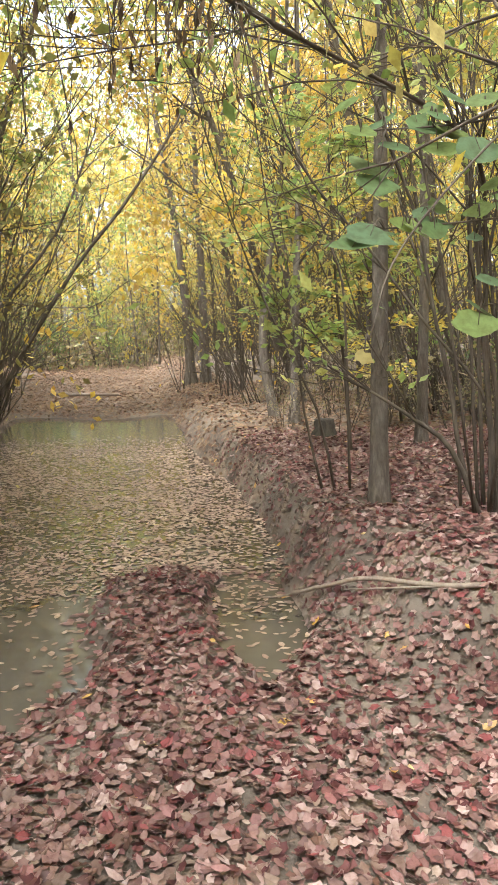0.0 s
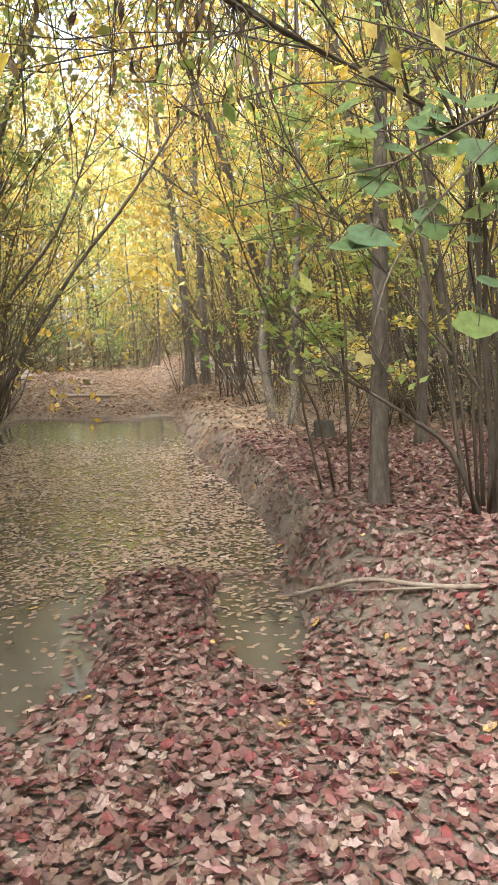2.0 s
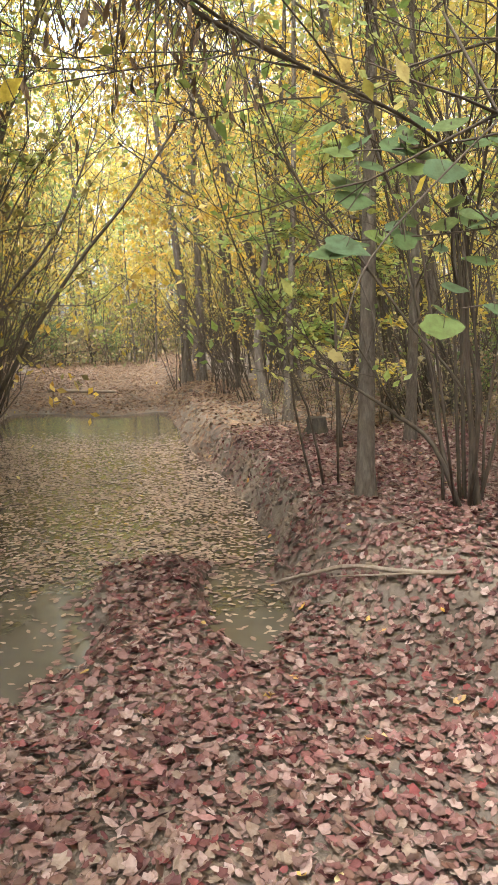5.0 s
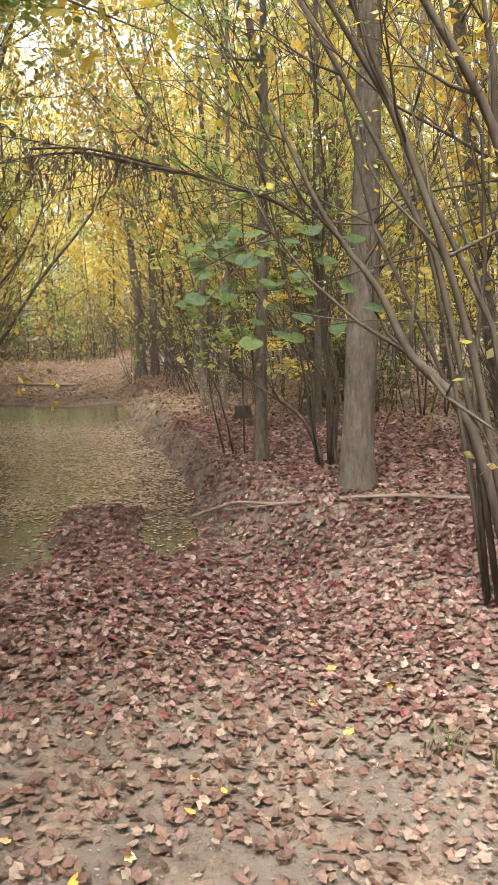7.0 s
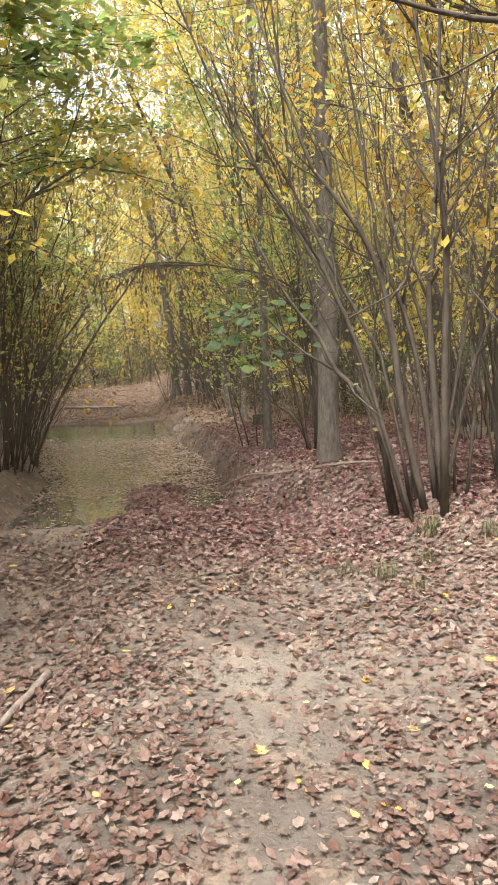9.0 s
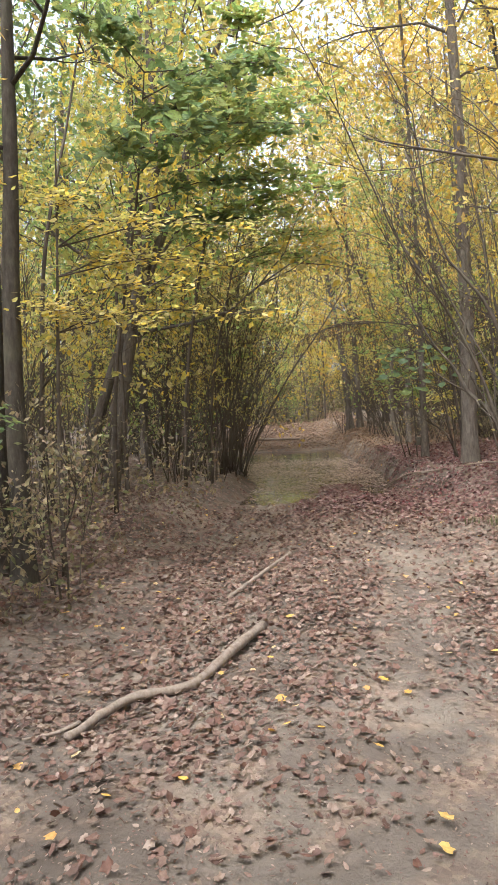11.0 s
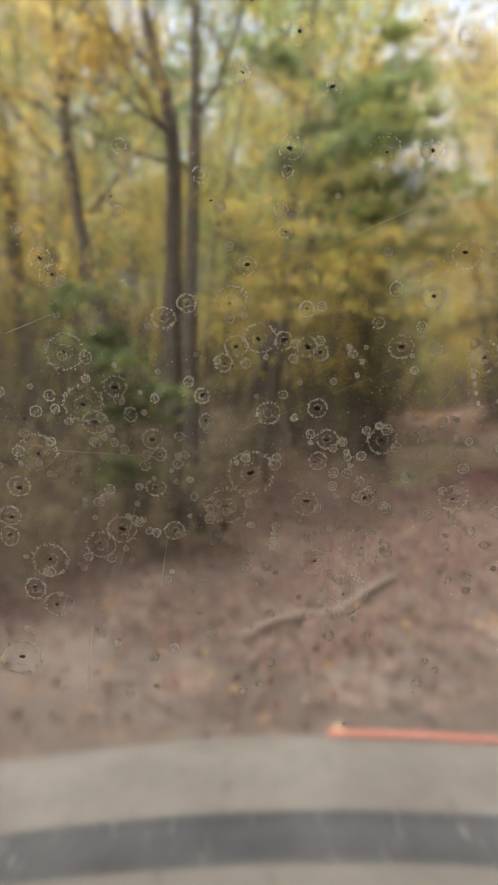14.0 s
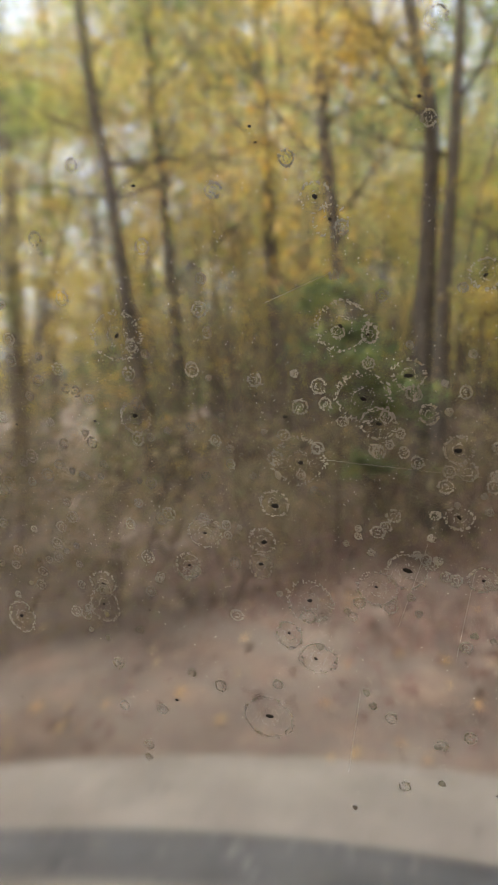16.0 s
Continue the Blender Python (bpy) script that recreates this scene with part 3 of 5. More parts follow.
standing_tree("tree", "tall straight tree with ridged grey bark on the leafy bank",
              [at_ground(1.40, 3.78, -0.02), (1.44, 3.84, 1.9), (1.48, 3.95, 3.4), (1.5, 4.05, 5.5), (1.45, 4.2, 9), (1.5, 4.3, 13)], 0.125, 0.05, rg(), branches=16, reach=2.4, crown=YELLOW, from_z=6, per=5, sides=16, flare=1.3)
standing_tree("tree", "slender straight grey tree beside the puddle bank",
              [at_ground(0.87, 5.12, -0.02), (0.89, 5.2, 1.7), (0.92, 5.32, 2.8), (0.93, 5.4, 4.5), (0.85, 5.5, 9)], 0.064, 0.022, rg(), branches=14, reach=1.6, crown=LIME, from_z=3.4, per=4)
standing_tree("tree", "thin grey tree trunk behind the bank",
              [at_ground(1.98, 7.77), (2.0, 7.8, 2.4), (1.96, 7.9, 4.5), (1.9, 8, 9)], 0.06, 0.02, rg(), branches=12, reach=1.6, crown=YELLOW, from_z=3.5, per=4)
standing_tree("tree", "leaning thin tree with forked top",
              [at_ground(0.78, 10.7), (0.64, 10.8, 1.3), (0.72, 10.9, 2.3), (0.95, 10.8, 4), (1.1, 10.9, 7)], 0.075, 0.02, rg(), branches=12, reach=1.5, crown=GOLD, from_z=2.4, per=3)
standing_tree("tree", "thin upright tree among bank saplings",
              [at_ground(0.95, 9.85), (1.0, 10.0, 1.8), (1.08, 10.2, 3.7), (1.1, 10.3, 8)], 0.07, 0.02, rg(), branches=14, reach=1.5, crown=LIME, from_z=2.2, per=4)
standing_tree("tree", "slanting grey tree at the far bend",
              [at_ground(-0.43, 17.1), (-0.55, 17.4, 2.8), (-0.82, 17.7, 5.0), (-1.1, 17.9, 7), (-1.2, 18, 11)], 0.12, 0.03, rg(), branches=16, reach=2.2, crown=GOLD, from_z=4, per=4)
standing_tree("tree", "straight grey tree at the far bend",
              [at_ground(-0.1, 17.1), (-0.14, 17.4, 3.4), (-0.2, 17.6, 5.4), (-0.2, 17.8, 11)], 0.11, 0.03, rg(), branches=16, reach=2.2, crown=YELLOW, from_z=4, per=4)
standing_tree("tree", "dark straight trunk of a twin-stemmed tree",
              [at_ground(-3.24, -1.25), (-3.22, -1.15, 2.2), (-3.15, -1.04, 3.9), (-3.1, -0.95, 5.6), (-3.0, -0.7, 10)], 0.10, 0.035, rg(), BARK_DARK, branches=14, reach=1.9, crown=GOLD, from_z=3.6, per=4)
standing_tree("tree", "dark slightly bent trunk of a twin-stemmed tree",
              [at_ground(-3.52, -1.1), (-3.48, -1.01, 2.3), (-3.45, -0.9, 4.3), (-3.65, -0.89, 5.3), (-3.9, -0.85, 7), (-4.1, -0.8, 10)], 0.115, 0.03, rg(), BARK_DARK, branches=14, reach=1.9, crown=GOLD, from_z=4, per=4)
standing_tree("tree", "leaning dark tree in the mixed woodland",
              [at_ground(-3.98, -1.2), (-4.08, -1.2, 1.4), (-4.18, -1.2, 2.18), (-4.34, -1.2, 2.82), (-4.5, -1.2, 3.64), (-4.62, -1.2, 4.7), (-4.7, -1.1, 6), (-4.8, -0.9, 9)], 0.11, 0.03, rg(), BARK_DARK, branches=14, reach=1.8, crown=YELLOW, from_z=3.2, per=4)
standing_tree("tree", "pale leaning tree deeper in the woodland",
              [at_ground(-6.6, -1.9), (-6.9, -2.0, 2.2), (-7.2, -2.1, 4.4), (-7.5, -2.2, 6.2), (-7.7, -2.2, 10)], 0.12, 0.03, rg(), BARK_DARK, branches=14, reach=1.9, crown=YELLOW, from_z=3.4, per=4)
standing_tree("tree", "thin dark tree deeper in the woodland",
              [at_ground(-7.0, -0.9), (-7.2, -0.9, 2.2), (-7.4, -0.91, 4.4), (-7.6, -0.91, 6.2), (-7.7, -0.8, 10)], 0.10, 0.03, rg(), BARK_DARK, branches=14, reach=1.8, crown=LIME, from_z=3, per=4)

# stools of many stems
thicket("hazel_stool", "stool of thick bare grey stems arching over the track", at_ground(1.86, 1.85), rg(), 16, 6.2, 0.42, 0.013, thick=2.2, facing=(-0.9, 3.4), twig=0.17, kids=8, depth=2, crown=YELLOW, per=0.35, size=0.06, foot=0.34, explicit=[
    [(1.71, 1.75, 0.3), (1.48, 1.71, 0.92), (1.3, 1.67, 1.54), (1.09, 1.62, 2.06), (0.89, 1.58, 2.46), (0.67, 1.54, 2.76), (0.48, 1.5, 3.06), (0.1, 1.4, 4.0)],
    [(1.83, 1.8, 0.3), (1.64, 1.78, 1.15), (1.58, 1.77, 1.66), (1.49, 1.75, 2.19), (1.32, 1.73, 2.58), (1.05, 1.72, 2.95), (0.89, 1.7, 3.2), (0.5, 1.7, 4.4)],
    [(1.96, 1.9, 0.3), (1.87, 1.92, 1.2), (1.77, 1.93, 1.78), (1.67, 1.95, 2.1), (1.52, 1.97, 2.47), (1.49, 1.98, 2.83), (1.42, 2.0, 3.18), (1.2, 2.1, 5.0)],
    [(1.97, 1.85, 0.3), (1.94, 1.92, 1.52), (1.8, 1.99, 2.16), (1.67, 2.06, 2.7), (1.63, 2.13, 3.05), (1.57, 2.2, 3.44), (1.4, 2.4, 5.4)],
    [(1.98, 1.8, 0.3), (1.89, 1.77, 1.65), (1.87, 1.73, 2.13), (1.9, 1.7, 2.55), (1.95, 1.7, 3.4), (2.0, 1.7, 5.0)],
    [(1.7, 1.8, 0.3), (1.42, 1.9, 1.15), (1.15, 2.0, 1.48), (1.01, 2.1, 1.8), (0.77, 2.2, 2.14), (0.5, 2.3, 2.7)],
    [(1.93, 1.63, 0.3), (1.91, 1.5, 1.56), (1.91, 1.45, 2.39), (1.83, 1.4, 3.0), (1.5, 1.3, 5.0)]])
thicket("hazel_stool", "stool of dark bare stems with one limb reaching over the puddle", at_ground(1.42, 4.68), rg(), 7, 5.5, 0.45, 0.010, thick=1.4, facing=(-0.6, 4.4), twig=0.2, kids=9, depth=2, crown=LIME, per=1.2, size=0.07, foot=0.3, explicit=[
    [(1.45, 4.55, 0.3), (1.38, 4.57, 0.96), (1.33, 4.55, 1.5), (1.27, 4.45, 2.1), (1.16, 4.27, 2.36), (0.9, 4.0, 2.48), (0.59, 3.74, 2.54), (0.0, 3.18, 2.57), (-0.37, 2.5, 2.5), (-0.6, 2.1, 2.4)],
    [(1.43, 4.6, 0.3), (1.43, 4.62, 0.82), (1.34, 4.64, 1.19), (1.03, 4.67, 1.56), (0.69, 4.71, 2.01), (0.38, 4.75, 2.38), (0.2, 4.78, 2.75), (0.12, 4.8, 3.02), (-0.1, 4.9, 4.2)],
    [(1.36, 4.6, 0.3), (1.17, 4.62, 0.84), (0.97, 4.64, 1.01), (0.81, 4.66, 1.12), (0.65, 4.68, 1.22), (0.4, 4.7, 1.38)],
    [(1.36, 4.65, 0.3), (1.25, 4.7, 0.81), (1.21, 4.75, 1.15), (1.12, 4.8, 1.61), (1.03, 4.85, 2.14), (0.9, 4.9, 2.53), (0.78, 4.95, 2.92), (0.72, 5.0, 3.25), (0.5, 5.1, 4.6)],
    [(1.4, 4.6, 0.3), (1.38, 4.57, 0.96), (1.31, 4.54, 1.48), (1.26, 4.51, 1.88), (1.19, 4.49, 2.32), (1.08, 4.46, 2.65), (0.98, 4.43, 2.87), (0.9, 4.4, 3.4), (0.8, 4.4, 4.8)],
    [(1.45, 4.7, 0.3), (1.49, 4.75, 1.14), (1.39, 4.8, 1.61), (1.33, 4.85, 2.14), (1.32, 4.9, 2.63), (1.3, 4.95, 3.11), (1.32, 5.0, 4.6)]])
thicket("sapling_clump", "clump of thin grey saplings leaning over the bank", at_ground(0.78, 5.65), rg(), 2, 4.2, 0.5, 0.008, thick=1.4, facing=(1.2, 4.6), twig=0.2, kids=6, depth=1, crown=LIME, per=1.0, size=0.07, foot=0.2, explicit=[
    [(0.78, 5.6, 0.3), (0.76, 5.63, 1.41), (0.74, 5.67, 1.88), (0.64, 5.7, 2.19), (0.51, 5.73, 2.54), (0.42, 5.77, 2.74), (0.16, 5.8, 3.23), (-0.1, 5.9, 4.2)]])
thicket("withered_thicket", "arching thicket hung with dull olive withered leaves", at_ground(-2.75, 5.6), rg(), 16, 5.4, 0.5, 0.012, facing=(-1.4, 1.2), twig=0.24, kids=8, depth=2, crown=OLIVE, per=1.0, size=0.085, foot=0.4)
thicket("limbed_tree", "grey tree holding one long bare limb over the track", at_ground(3.3, 0.85), rg(), 0, 6, 0.3, 0.026, kids=10, depth=1, crown=LIME, per=0.5, foot=0.1, thick=1.6, explicit=[
    [(3.3, 0.85, 0.2), (3.32, 0.86, 1.6), (3.28, 0.85, 3.2), (3.35, 0.9, 5.0), (3.3, 0.9, 7.0), (3.4, 1.0, 9.0)],
    [(3.29, 0.85, 3.3), (3.0, 0.84, 3.62), (2.6, 0.83, 3.74), (1.9, 0.86, 3.8), (1.2, 0.89, 3.98), (0.6, 0.92, 4.15), (0.04, 0.95, 4.33)]])
thicket("leaning_sapling", "bare sapling leaning far over the puddle", at_ground(-2.62, 7.5), rg(), 4, 4.0, 0.3, 0.014, thick=1.8, kids=6, depth=1, crown=LIME, per=0.3, foot=0.1, explicit=[
    [(-2.62, 7.5, 0.2), (-2.2, 7.7, 1.01), (-1.48, 7.95, 2.2), (-1.0, 8.13, 2.82), (-0.5, 8.33, 3.57), (-0.32, 8.5, 3.95), (0.1, 8.8, 4.8)],
    [(-2.95, 7.5, 0.25), (-2.6, 7.6, 1.3), (-2.18, 7.82, 1.85), (-1.64, 8.06, 2.59), (-1.36, 8.32, 3.35), (-1.25, 8.52, 3.7)]])


# templates of the woodland, each placed many times
def tree_template(name, label, seed, tall, r, crown, from_z, group):
    rng = np.random.default_rng(seed)
    k = [(0, 0, 0)]
    for t in (0.2, 0.4, 0.6, 0.8, 1.0):
        k.append((rng.normal(0, 0.12) * tall * 0.2 * t, rng.normal(0, 0.12) * tall * 0.2 * t, tall * t))
    return standing_tree(name, label, k, r, r * 0.25, rng, branches=14, reach=tall * 0.22, crown=crown, from_z=from_z, per=21, size=0.15, group=group, sides=9, depth=1, kids=7)


def shrub_template(name, label, seed, stems, tall, fan, r, crown, per, size, group, depth=1, kids=6):
    return thicket(name, label, (0, 0, 0), np.random.default_rng(seed), stems, tall, fan, r, BARK_SMOOTH, crown, per, size, group, 0.3, depth, kids, 0.25)


def leaning(lx, ly, turn):
    """Turned about its own stem, then leant."""
    return Euler((lx, ly, 0)).to_quaternion() @ Euler((0, 0, turn)).to_quaternion()


def shuts_gap(x, y, top):
    """Whether a tree with that top would close the opening in the canopy over the left rut."""
    ex, ey = x + 0.9, y - 4.5
    along, off = -ex * 0.174 + ey * 0.985, abs(ex * 0.985 + ey * 0.174)
    return 0 < along < 34 and off < (0.7 if top > 9 else 0.4) and top > 0.4 * along


def scatter(kinds, rng, n, area, gap, clear, scale=(0.8, 1.25), inward=0.0):
    """Copies of the templates over an area, clear of the track."""
    placed = []
    x0, x1, y0, y1 = area
    tries = 0
    while len(placed) < n and tries < 60 * n:
        tries += 1
        x, y = rng.uniform(x0, x1), rng.uniform(y0, y1)
        if clear is not None and foot_left(y) - clear < x < foot_right(y) + clear:
            continue
        if any((x - a) ** 2 + (y - b) ** 2 < gap * gap for a, b in placed):
            continue
        s = rng.uniform(*scale)
        if shuts_gap(x, y, s * (14 if kinds[0] in TALL else 6.5 if kinds[0] in YOUNG else 4)):
            continue
        placed.append((x, y))
        if kinds[0] in TALL and -7.6 < x < -4.6 and -5.4 < y < -2.6:
            continue
        k = kinds[int(rng.integers(len(kinds)))]
        copy_thing(k, Matrix.LocRotScale((x, y, float(height(x, y)) - 0.03), leaning(rng.normal(0, 0.04), rng.normal(0, 0.05) - inward * rng.uniform(0.3, 1.3) * math.copysign(1, x + 1), rng.uniform(0, 6.28)), (s, s, s * rng.uniform(0.9, 1.15))))


def young_template(label, seed, tall, crown, per=8):
    rng = np.random.default_rng(seed)
    k = [(0, 0, 0)]
    lean = rng.normal(0, 0.08, 2)
    for t in (0.25, 0.5, 0.75, 1.0):
        k.append((lean[0] * tall * t * t + rng.normal(0, 0.05), lean[1] * tall * t * t + rng.normal(0, 0.05), tall * t))
    return standing_tree("young_tree", label, k, 0.03, 0.006, rng, BARK_SMOOTH, 9, tall * 0.26, crown, 1.1, per, 0.08, "young trees", 7, 1.2, 2, 0.6, 0.03, 3)


TALL = [tree_template("forest_tree", "slender forest tree with yellow autumn crown", 31, 13, 0.12, YELLOW, 3.0, "woodland trees"),
        tree_template("forest_tree", "slender forest tree with golden orange crown", 32, 12, 0.10, GOLD, 2.6, "woodland trees"),
        tree_template("forest_tree", "slender forest tree with yellow-green crown", 33, 14, 0.13, LIME, 2.4, "woodland trees"),
        tree_template("forest_tree", "forest tree with green crown", 34, 12, 0.11, GREEN, 3.2, "woodland trees")]
YOUNG = [young_template("young tree with fine yellow leaves", 35, 5.5, YELLOW),
         young_template("young tree with pale yellow leaves", 36, 5.0, YELLOW),
         young_template("young tree with pale golden leaves", 37, 6.0, GOLD),
         young_template("young tree with yellow-green leaves in open sprays", 38, 6.5, LIME, 6)]
BARE = [shrub_template("bare_thicket", "thicket of thin bare brown stems", 41, 12, 3.2, 0.6, 0.009, YELLOW, 0.3, 0.07, "understorey thickets", 1, 4),
        shrub_template("bare_thicket", "thicket of thin grey twiggy stems", 42, 10, 4.2, 0.55, 0.0105, LIME, 0.35, 0.07, "understorey thickets", 1, 4)]
BUSHY = [shrub_template("leafy_shrub", "shrub with sparse yellow autumn leaves", 51, 7, 3.0, 0.6, 0.012, YELLOW, 4, 0.085, "understorey shrubs"),
         shrub_template("leafy_shrub", "shrub with yellow-green leaves", 52, 7, 2.6, 0.7, 0.012, LIME, 4, 0.085, "understorey shrubs"),
         shrub_template("leafy_shrub", "low shrub with green leaves", 53, 6, 1.8, 0.7, 0.010, GREEN, 4, 0.08, "understorey shrubs")]
for kinds, spots in ((TALL, ((5.2, 13.5), (3.4, 16), (-7.5, 12), (-6.2, 4.5))), (YOUNG, ((1.3, 12.2), (-3.6, 9.2), (2.2, 14.5), (-4.4, 12.4))),
                     (BARE, ((0.9, 13.0), (-3.2, 5.2))), (BUSHY, ((2.6, 19), (-5.2, 16), (3.4, 10.2)))):
    for ob, (x, y) in zip(kinds, spots):
        ob.location = at_ground(x, y, -0.03)


def set_down(kind, x, y, s, turn, lean=(0, 0)):
    copy_thing(kind, Matrix.LocRotScale(at_ground(x, y, -0.03), leaning(lean[0], lean[1], turn), (s, s, s)))


# along the left of the water, leaning in
for k, (x, y, s, turn, lx, ly) in enumerate(((-2.5, 5.9, 0.8, 0.3, 0, 0.16), (-2.75, 7.0, 0.9, 1.4, 0.05, 0.12), (-3.0, 8.7, 1.0, 2.2, -0.05, 0.14), (-3.4, 10.2, 1.0, 3.7, 0, 0.10),
                                             (-3.7, 11.6, 1.1, 4.4, 0, 0.12), (-4.0, 13.4, 1.1, 5.0, 0, 0.1), (-4.3, 15.0, 1.1, 0.9, 0, 0.1), (-5.0, 17.5, 1.2, 1.9, 0, 0.1), (-2.6, 4.4, 0.7, 2.9, 0, 0.05))):
    set_down(BARE[k % 2], x, y, s, turn, (lx, ly))
for k, (x, y, s, turn) in enumerate(((-3.3, 7.8, 0.9, 0.4), (-3.9, 10.6, 1.0, 2.0), (-4.5, 13.8, 1.1, 1.1), (-5.0, 16.4, 1.2, 4.0), (-3.4, 6.2, 0.8, 5.1), (-5.8, 19.5, 1.2, 2.2), (-6.6, 23, 1.3, 0.2),
                                     (0.6, 15.2, 1.1, 3.3), (0.2, 19.0, 1.2, 1.0), (-0.6, 22.5, 1.3, 2.8), (1.5, 17.0, 1.2, 5.5), (-1.6, 26, 1.4, 4.5), (-3.8, 4.9, 1.1, 1.7), (-3.5, 2.6, 1.15, 3.9), (-4.0, 8.8, 1.5, 2.5), (-4.6, 12.0, 1.6, 0.7))):
    set_down(YOUNG[k % 4], x, y, s, turn)

# unseen trees added round the place where the vehicle halts, to shade it
for k, (x, y, s, turn, ly) in enumerate(((3.9, -7.5, 0.9, 0.5, -0.2), (4.1, -4.2, 0.85, 2.1, -0.2), (-5.6, -9.0, 0.9, 1.2, 0.2), (-2.2, -11.6, 0.9, 3.0, 0.05), (1.8, -11.4, 0.9, 4.1, -0.05), (4.4, -1.2, 0.85, 5.0, -0.15), (-5.9, -5.6, 0.85, 0.1, 0.15))):
    set_down(TALL[k % 3], x, y, s, turn, (0, ly))

# trees arching over the track
for k, (x, y, s, turn, lx, ly) in enumerate(((-3.9, 3.0, 0.85, 0.3, 0, 0.2), (-4.9, 6.4, 0.85, 2.4, 0, 0.13), (-5.6, 10.5, 0.85, 4.2, 0, 0.08), (-6.6, 14.2, 0.9, 1.2, 0, 0.05), (-7.4, 18.5, 0.9, 5.2, 0, 0.05),
                                             (4.2, 7.0, 0.9, 1.0, 0, -0.2), (2.8, 11.2, 0.9, 3.1, 0, -0.18), (1.8, 14.8, 0.9, 0.4, 0, -0.14), (0.9, 19.6, 0.95, 2.0, 0, -0.1), (-0.2, 24.0, 1.0, 4.4, 0, 0.0))):
    set_down(TALL[(2, 2, 2, 0, 1, 0, 0, 1, 1, 1, 0)[k]], x, y, s, turn, (lx, ly))

for k, (x, y, s, turn, lx, ly) in enumerate(((3.6, 10.8, 0.8, 0.7, 0, -0.2), (-6.0, 9.6, 0.8, 2.9, 0, 0.2), (4.8, 5.2, 0.8, 4.6, 0, -0.3), (-5.4, 6.8, 0.75, 1.8, 0, 0.24), (1.5, 13.0, 0.85, 3.7, 0, -0.3), (-4.6, 13.0, 0.85, 5.6, 0, 0.28), (-4.5, 3.2, 0.8, 0.9, 0, 0.38), (4.7, 3.0, 0.8, 3.0, 0, -0.36))):
    set_down(TALL[(0, 2, 1, 2, 1, 0, 0, 1)[k]], x, y, s, turn, (lx, ly))

BRAMBLE = shrub_template("bramble_clump", "low dull clump of thin brown stems with withered leaves", 54, 6, 2.0, 0.5, 0.007, UNDERGROWTH, 3, 0.06, "bramble clumps", 1, 5)
BRAMBLE.location = at_ground(-2.75, -1.5, -0.03)
for x, y, s, turn in ((-3.1, -2.2, 0.7, 0.4), (-3.5, -2.9, 0.75, 2.0), (-3.65, -3.6, 0.7, 3.3), (-3.6, -4.3, 0.75, 5.0), (-3.8, -5.0, 0.7, 1.1), (-4.2, -5.7, 0.8, 2.6), (-4.3, -3.1, 0.9, 4.1), (-4.4, -4.4, 0.9, 0.2), (-4.9, -5.2, 0.95, 3.8), (-4.8, -6.4, 0.8, 5.6), (-3.9, -2.0, 0.8, 1.7),
                      (1.3, 8.7, 0.6, 0.9), (2.0, 9.3, 0.7, 2.2), (2.7, 8.6, 0.65, 4.4), (1.7, 10.9, 0.8, 5.2), (3.3, 9.9, 0.8, 3.1), (2.5, 7.0, 0.55, 1.3), (0.75, 9.3, 0.5, 0.1)):
    set_down(BRAMBLE, x, y, s, turn)

for k, (x, y, s, turn) in enumerate(((0.05, 16.5, 0.7, 0.8), (-0.6, 16.7, 0.6, 2.7), (0.55, 15.7, 0.75, 4.2), (0.3, 14.6, 0.65, 5.9))):
    set_down(BARE[k % 2], x, y, s, turn)


def tree_stump(x, y, r, tall, seed):
    rng = np.random.default_rng(seed)
    s = Shape()
    tube(s, [(0, 0, -0.08), (0, 0, 0.03), (0.01, 0, tall * 0.5), (0.0, 0.01, tall * 0.92), (0.0, 0.01, tall)], [r * 1.35, r * 1.2, r, r * 0.97, r * 0.8], 14, 0.07, rng)
    ob = part("tree_stump", s, BARK_DARK)
    ob.location = at_ground(x, y)
    return tagged(ob, "short dark weathered stump among the saplings", "stump")


tree_stump(1.1, 8.5, 0.12, 0.2, 5)

# first three: woodland added out of view, darkening the hood and rear track
scatter(TALL, rg(), 12, (3.8, 11, -12, 4), 2.0, None, (0.8, 1.1))
scatter(TALL, rg(), 15, (-10, 5, -18, -10.6), 2.0, None, (0.8, 1.1))
scatter(YOUNG, rg(), 8, (-7, 5, -15, -10.2), 1.6, None)
scatter(TALL[:2], rg(), 20, (2.8, 15, 6, 28), 2.3, 2.2)
scatter(TALL, rg(), 26, (-20, -4, -4, 28), 2.4, 2.0)
scatter(TALL[:3], rg(), 28, (-26, 14, 29, 44), 1.8, None, (0.85, 1.2))
scatter(YOUNG, rg(), 34, (0.5, 9, 8, 27), 1.0, 0.9, (0.8, 1.3), 0.18)
scatter(YOUNG, rg(), 40, (-13, -2.8, 0.5, 27), 1.1, 0.9, (0.8, 1.3), 0.15)
scatter(YOUNG, rg(), 36, (-15, 5, 27.5, 34), 1.0, None, (1.3, 1.9))
scatter(YOUNG, rg(), 26, (-14, -4.6, -7, 4), 1.2, 0.9)
scatter(YOUNG, rg(), 10, (3.4, 9, -1, 8), 1.4, 1.8)
scatter(BARE, rg(), 25, (0, 7, 6.5, 24), 0.7, 0.7, (0.8, 1.25), 0.28)
scatter(BARE, rg(), 24, (-9, -2.4, 1.2, 24), 0.7, 0.5, (0.8, 1.25), 0.2)
scatter(BARE, rg(), 15, (-12, -4.5, -6, 4), 0.9, 0.6)
scatter(BARE, rg(), 22, (-6.6, -3.7, -2.6, 2.0), 0.45, None, (0.55, 0.85))
